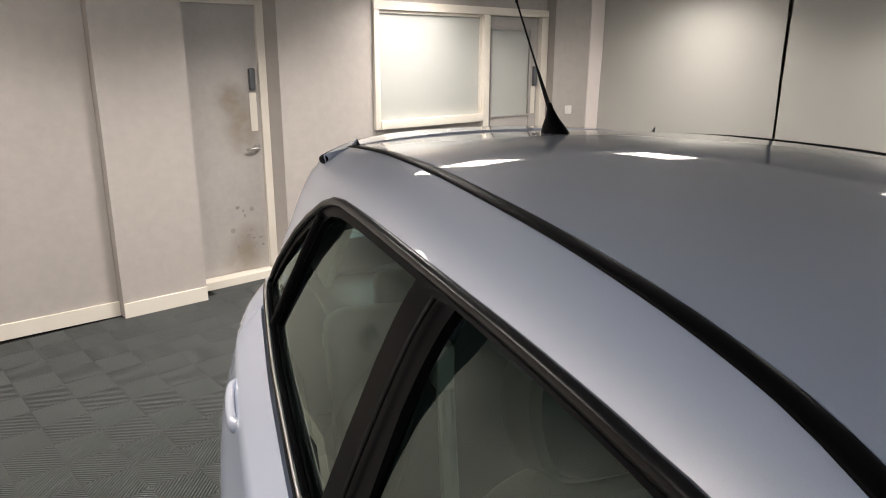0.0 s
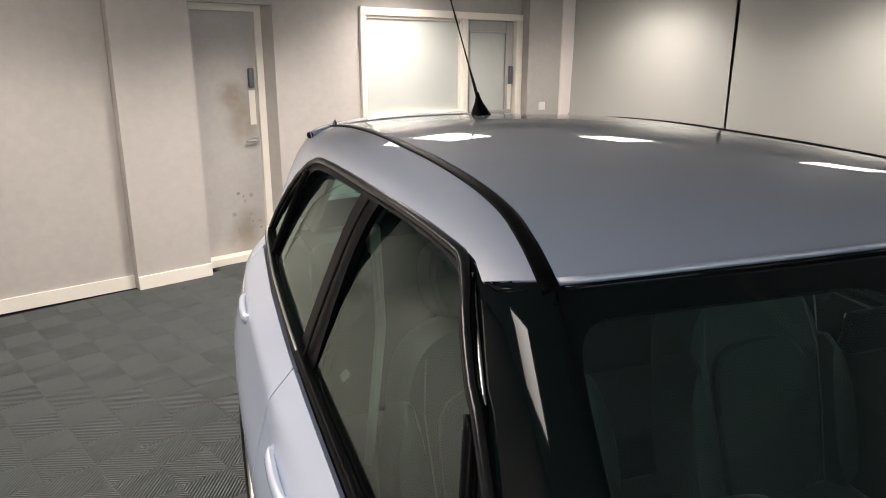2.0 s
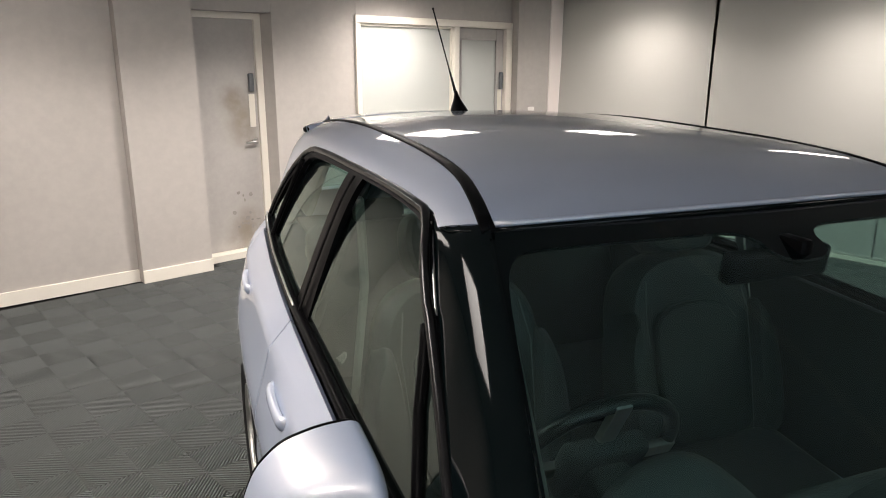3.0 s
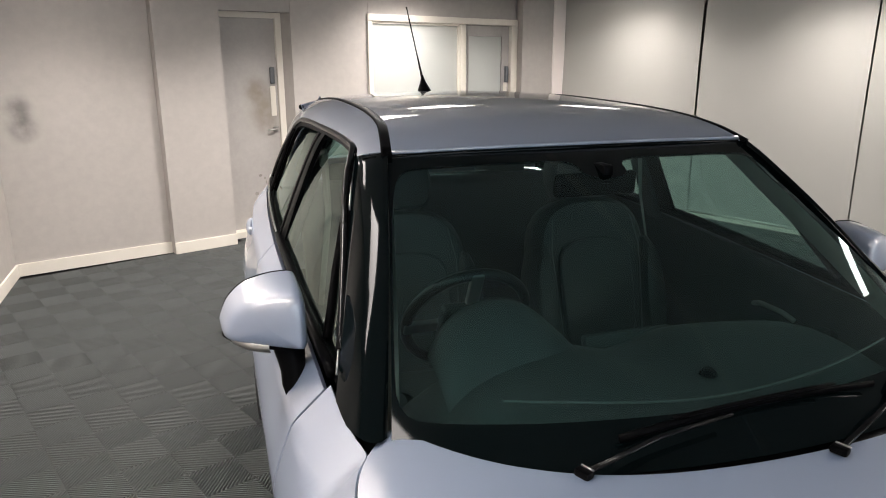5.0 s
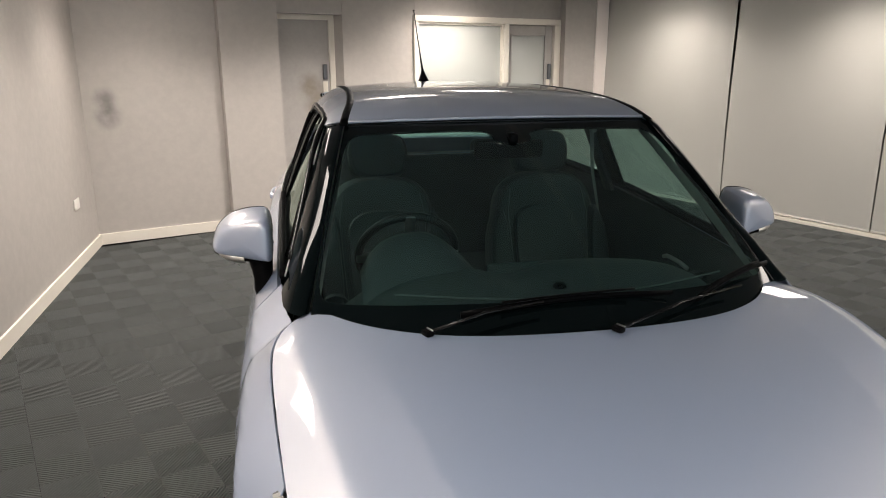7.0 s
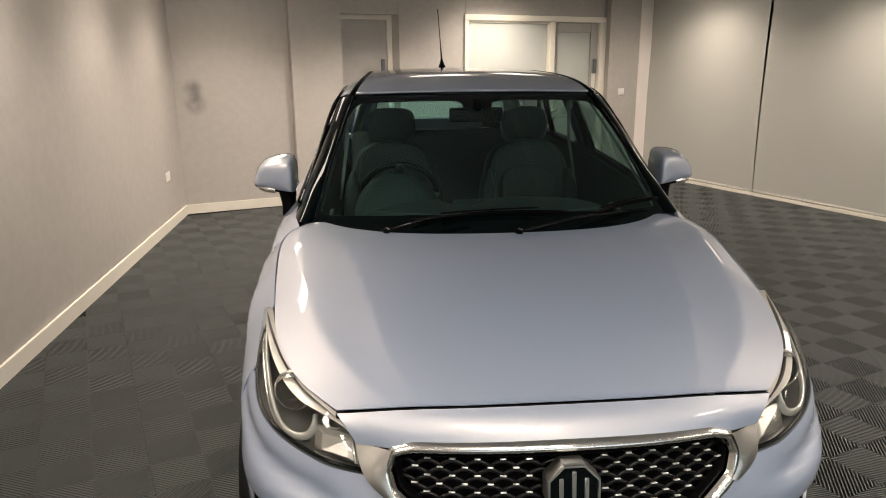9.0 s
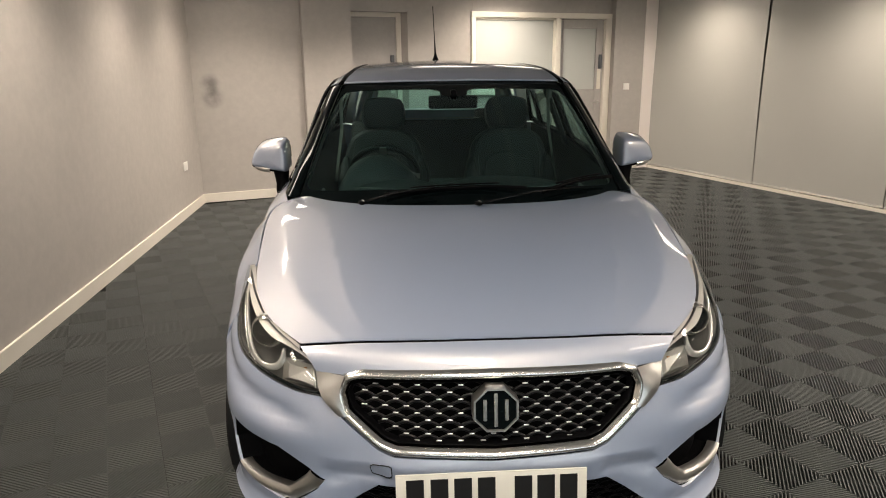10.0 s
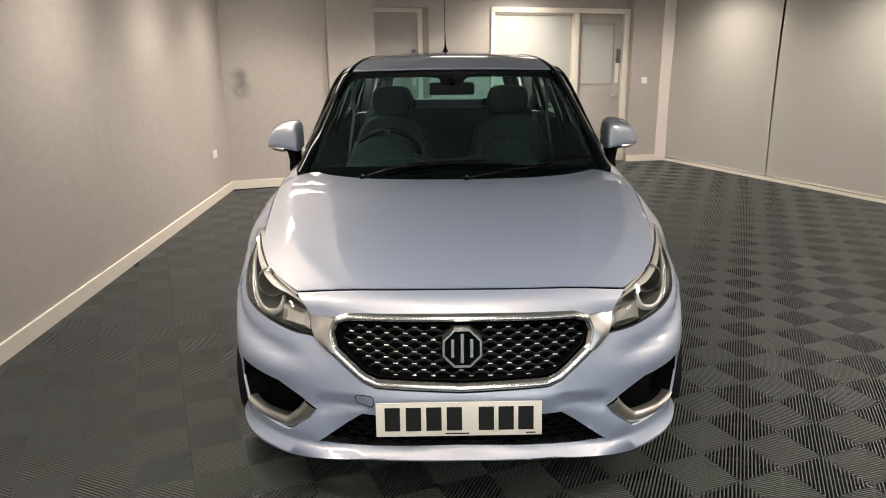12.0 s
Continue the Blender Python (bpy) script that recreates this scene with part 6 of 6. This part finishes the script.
# console and door cards
bm_part("centre_console", soft_box((0.24, 0.9, 0.34), Matrix.Translation((0, -0.02, 0.50)), 0.04), M_DASH, car)
for sd in (1, -1):
    card = [(-0.60, 0.52), (-0.60, 0.99), (-0.5, 1.005), (0.0, 1.035), (0.5, 1.055), (1.0, 1.07), (1.5, 1.08), (1.5, 0.52)]

    def cardsurf(p, sd=sd):
        y, z = p[:, 0], p[:, 1]
        x = np.interp(y, [-0.6, 0.5, 1.0, 1.5], [0.705, 0.735, 0.72, 0.68]) - 0.05 * np.clip((z - 0.55) / 0.2, 0, 1) * np.clip((0.98 - z) / 0.15, 0, 1)
        return np.c_[x, y, z]
    dc = panel("door_card", M_DASH, car, cardsurf, card, (), 0.08, 0.02, True, label="black inner door panel", side=sd)
    hv, hf = tube([(sd * 0.655, -0.30, 0.90), (sd * 0.645, -0.26, 0.915), (sd * 0.645, -0.17, 0.915), (sd * 0.655, -0.13, 0.90)], 0.008, 8)
    part("inner_handle", hv, hf, M_SATCHROME, dc, "satin chrome inner handle", True)
    # centre pillar and rear pillar linings, belts
    bm = box_bm((0.025, 0.09, 0.42), Matrix.Translation((sd * 0.645, 0.535, 1.23)) @ Matrix.Rotation(radians(22 * -sd), 4, "Y"), 0.015)
    cp = bm_part("centre_pillar_lining", bm, M_DASH, car, "dark grey centre pillar lining")
    v2, f2 = tube([(sd * 0.60, 0.49, 1.36), (sd * 0.60, 0.46, 1.15), (sd * 0.645, 0.42, 0.85)], 0.012, 6, flat=0.15)
    part("seat_belt", v2, f2, M_LINING, cp, "grey seat belt")
    bm_part("belt_anchor", box_bm((0.025, 0.04, 0.06), Matrix.Translation((sd * 0.605, 0.485, 1.34)), 0.008), M_PALETRIM, cp)
    bm_part("rear_pillar_lining", box_bm((0.03, 0.26, 0.24), Matrix.Translation((sd * 0.52, 1.60, 1.22)) @ Matrix.Rotation(radians(22 * -sd), 4, "Y"), 0.02), M_LINING, car, "grey rear pillar lining")


def lining(ay):
    p = roof(ay)
    p[:, 2] -= 0.028
    return p


panel("headlining", M_LINING, car, lining, [(-1.02, -0.10), (1.02, -0.10), (1.02, 1.6), (-1.02, 1.6)], (), 0.1, 0.0, True, (0.52, 1), "grey cloth headlining")

# steering wheel
SW = Matrix.Translation((-0.340, -0.19, 0.985)) @ Matrix.Rotation(radians(-62), 4, "X")
swr = [SW @ Vector((0.166 * math.cos(c), 0.166 * math.sin(c), 0)) for c in np.linspace(0, 2 * math.pi, 48, endpoint=False)]
sw = part("steering_wheel", *tube(swr, 0.0150, 10, True), M_RIMLEATHER, car, "black leather steering wheel", True)
bm_part("hub", soft_box((0.17, 0.13, 0.05), SW @ Matrix.Translation((0, -0.01, -0.02)), 0.022), M_DASH, sw)
for ang in (180, 0, 270):
    c = radians(ang)
    bm_part("spoke", box_bm((0.11, 0.035, 0.018), SW @ Matrix.Rotation(c, 4, "Z") @ Matrix.Translation((0.12, 0, -0.008)), 0.006), M_SATCHROME, sw)
bm_part("column", soft_box((0.09, 0.10, 0.26), SW @ Matrix.Translation((0, 0, -0.16)), 0.03), M_DASH, sw)
# interior mirror, sensor housing, sun visors
im = bm_part("interior_mirror", soft_box((0.235, 0.03, 0.062), Matrix.Translation((0.0, -0.235, 1.338)) @ Matrix.Rotation(radians(8), 4, "X"), 0.014), M_SATIN, car, "black interior mirror")
bm_part("mirror_stem", box_bm((0.03, 0.06, 0.05), Matrix.Translation((0, -0.27, 1.372)), 0.01), M_SATIN, im)
bm_part("mirror_glass", box_bm((0.22, 0.002, 0.052), Matrix.Translation((0.0, -0.2185, 1.338)) @ Matrix.Rotation(radians(8), 4, "X"), 0.0), M_MIRROR, im)
for k in (-1, 1):
    bm_part("sun_visor", box_bm((0.38, 0.13, 0.016), Matrix.Translation((k * 0.31, -0.035, 1.405)) @ Matrix.Rotation(radians(-8), 4, "X"), 0.006), M_LINING, car, "grey folded sun visor")

# ---- marks on walls and door ----
def blot(name, label, fn, s, z, w, h, seed, mat=M_SMUDGE, out=0.0022, parent=None):
    """A ragged thin film of dirt on a surface given by fn(s, out) in plan."""
    rnd = random.Random(seed)
    n = 22
    verts = [(*fn(s, out), z)]
    for i in range(n):
        c = 2 * math.pi * i / n
        r = 0.75 + 0.35 * rnd.random()
        verts.append((*fn(s + w / 2 * r * math.cos(c), out), z + h / 2 * r * math.sin(c)))
    faces = [(0, 1 + i, 1 + (i + 1) % n) for i in range(n)]
    ob = part(name, verts, faces, mat, parent)
    if label:
        tagged(ob, label, "stain")
    return ob


rs = random.Random(5)
for k in range(16):
    blot("scuff", "", recess, -0.28 + rs.gauss(0, 0.09), 0.24 + abs(rs.gauss(0, 0.13)), rs.uniform(0.015, 0.05), rs.uniform(0.012, 0.04), 60 + k, parent=door)

# ---- floor tiles: square ribbed fields, ribs turned by 45 degrees from field to field ----
P, ORG = 0.20482, Vector((-1.79685, -1.33609, 0))


def field_bm(par, x0=0.0, y0=0.0, vs=None, fs=None):
    """Diagonal ribs over one square field, as bars with sloped shoulders clipped to the square."""
    vs, fs = ([], []) if vs is None else (vs, fs)
    n, e = 11, 0.0006
    step = P / n
    lo, hi = e, P - e
    for k in range(1, 2 * n):
        c = k * step
        rows = []
        for off, z in ((-0.185, -0.016), (-0.18, -0.0014), (-0.155, 0.0), (0.155, 0.0), (0.18, -0.0014), (0.185, -0.016)):
            cc = c + off * step
            xa, xb = max(lo, cc - hi), min(hi, cc - lo)
            if xb - xa < 0.002:
                rows = None
                break
            ends = ((xa, cc - xa), (xb, cc - xb))
            rows.append([((P - x, y) if par else (x, y)) + (z,) for x, y in ends])
        if not rows:
            continue
        b = len(vs)
        vs += [(x0 + x, y0 + y, z) for r in rows for x, y, z in r]
        for q in range(5):
            f = (b + 2 * q, b + 2 * q + 1, b + 2 * q + 3, b + 2 * q + 2)
            fs.append(f if par else f[::-1])
    # a thin low web across the ribs
    b, w, z = len(vs), 0.0007, -0.0022
    vs += [(x0 + (P - x if par else x), y0 + y, z) for x, y in ((lo, lo + 2 * w), (lo + 2 * w, lo), (hi, hi - 2 * w), (hi - 2 * w, hi))]
    fs.append((b, b + 1, b + 2, b + 3)[::-1] if par else (b, b + 1, b + 2, b + 3))
    return vs, fs


def tile_mesh():
    """One interlocking tile: four fields with a thin raised frame."""
    vs, fs = [], []
    for i in range(2):
        for j in range(2):
            field_bm((i + j) % 2, i * P, j * P, vs, fs)
    b = len(vs)
    T = 2 * P
    for x0, y0, x1, y1 in ((0, 0, T, 0.0011), (0, T - 0.0011, T, T), (0, 0, 0.0011, T), (T - 0.0011, 0, T, T)):
        k = len(vs)
        vs += [(x0, y0, -0.006), (x1, y0, -0.006), (x1, y1, -0.006), (x0, y1, -0.006)]
        fs += [(k, k + 1, k + 2, k + 3)]
    return vs, fs


tv, tf = tile_mesh()
TM = Matrix.Translation(ORG) @ Matrix.Rotation(GRID, 4, "Z")
cells = []
for i in range(-24, 30):
    for j in range(-24, 30):
        c = TM @ Vector(((2 * i + 1) * P, (2 * j + 1) * P, 0))
        left = -2.36 - 0.039 * c.y
        rb_ = (c - BL0).dot(GU)
        bk_ = (c - Vector((-0.199, 5.136, 0))).dot(GV)
        if c.x < left - 0.2 or rb_ > 0.10 or bk_ > (0.02 if c.x > -0.85 else -0.15) + (0.5 if -0.9 < c.x < -0.1 else 0) or c.y < -6.75 or c.x > 7.4:
            continue
        cells.append((c, i, j))
cells.sort(key=lambda q: (q[0].x + 0.5) ** 2 + (q[0].y + 1.2) ** 2)
tme = None
for c, i, j in cells[:300]:
    if tme is None:
        tob = part("floor_tile", tv, tf, M_TILE, floor)
        tme = tob.data
    else:
        tob = new("floor_tile", tme)
        tob.parent = floor
    tob.matrix_basis = TM @ Matrix.Translation((2 * i * P, 2 * j * P, 0))
rv, rf = [], []
for c, i, j in cells[300:]:
    m = TM @ Matrix.Translation((2 * i * P, 2 * j * P, 0))
    k = len(rv)
    rv += [tuple(m @ Vector(v)) for v in tv]
    rf += [tuple(q + k for q in f) for f in tf]
tagged(part("floor_tiles", rv, rf, M_TILE, floor), kind="stuff")
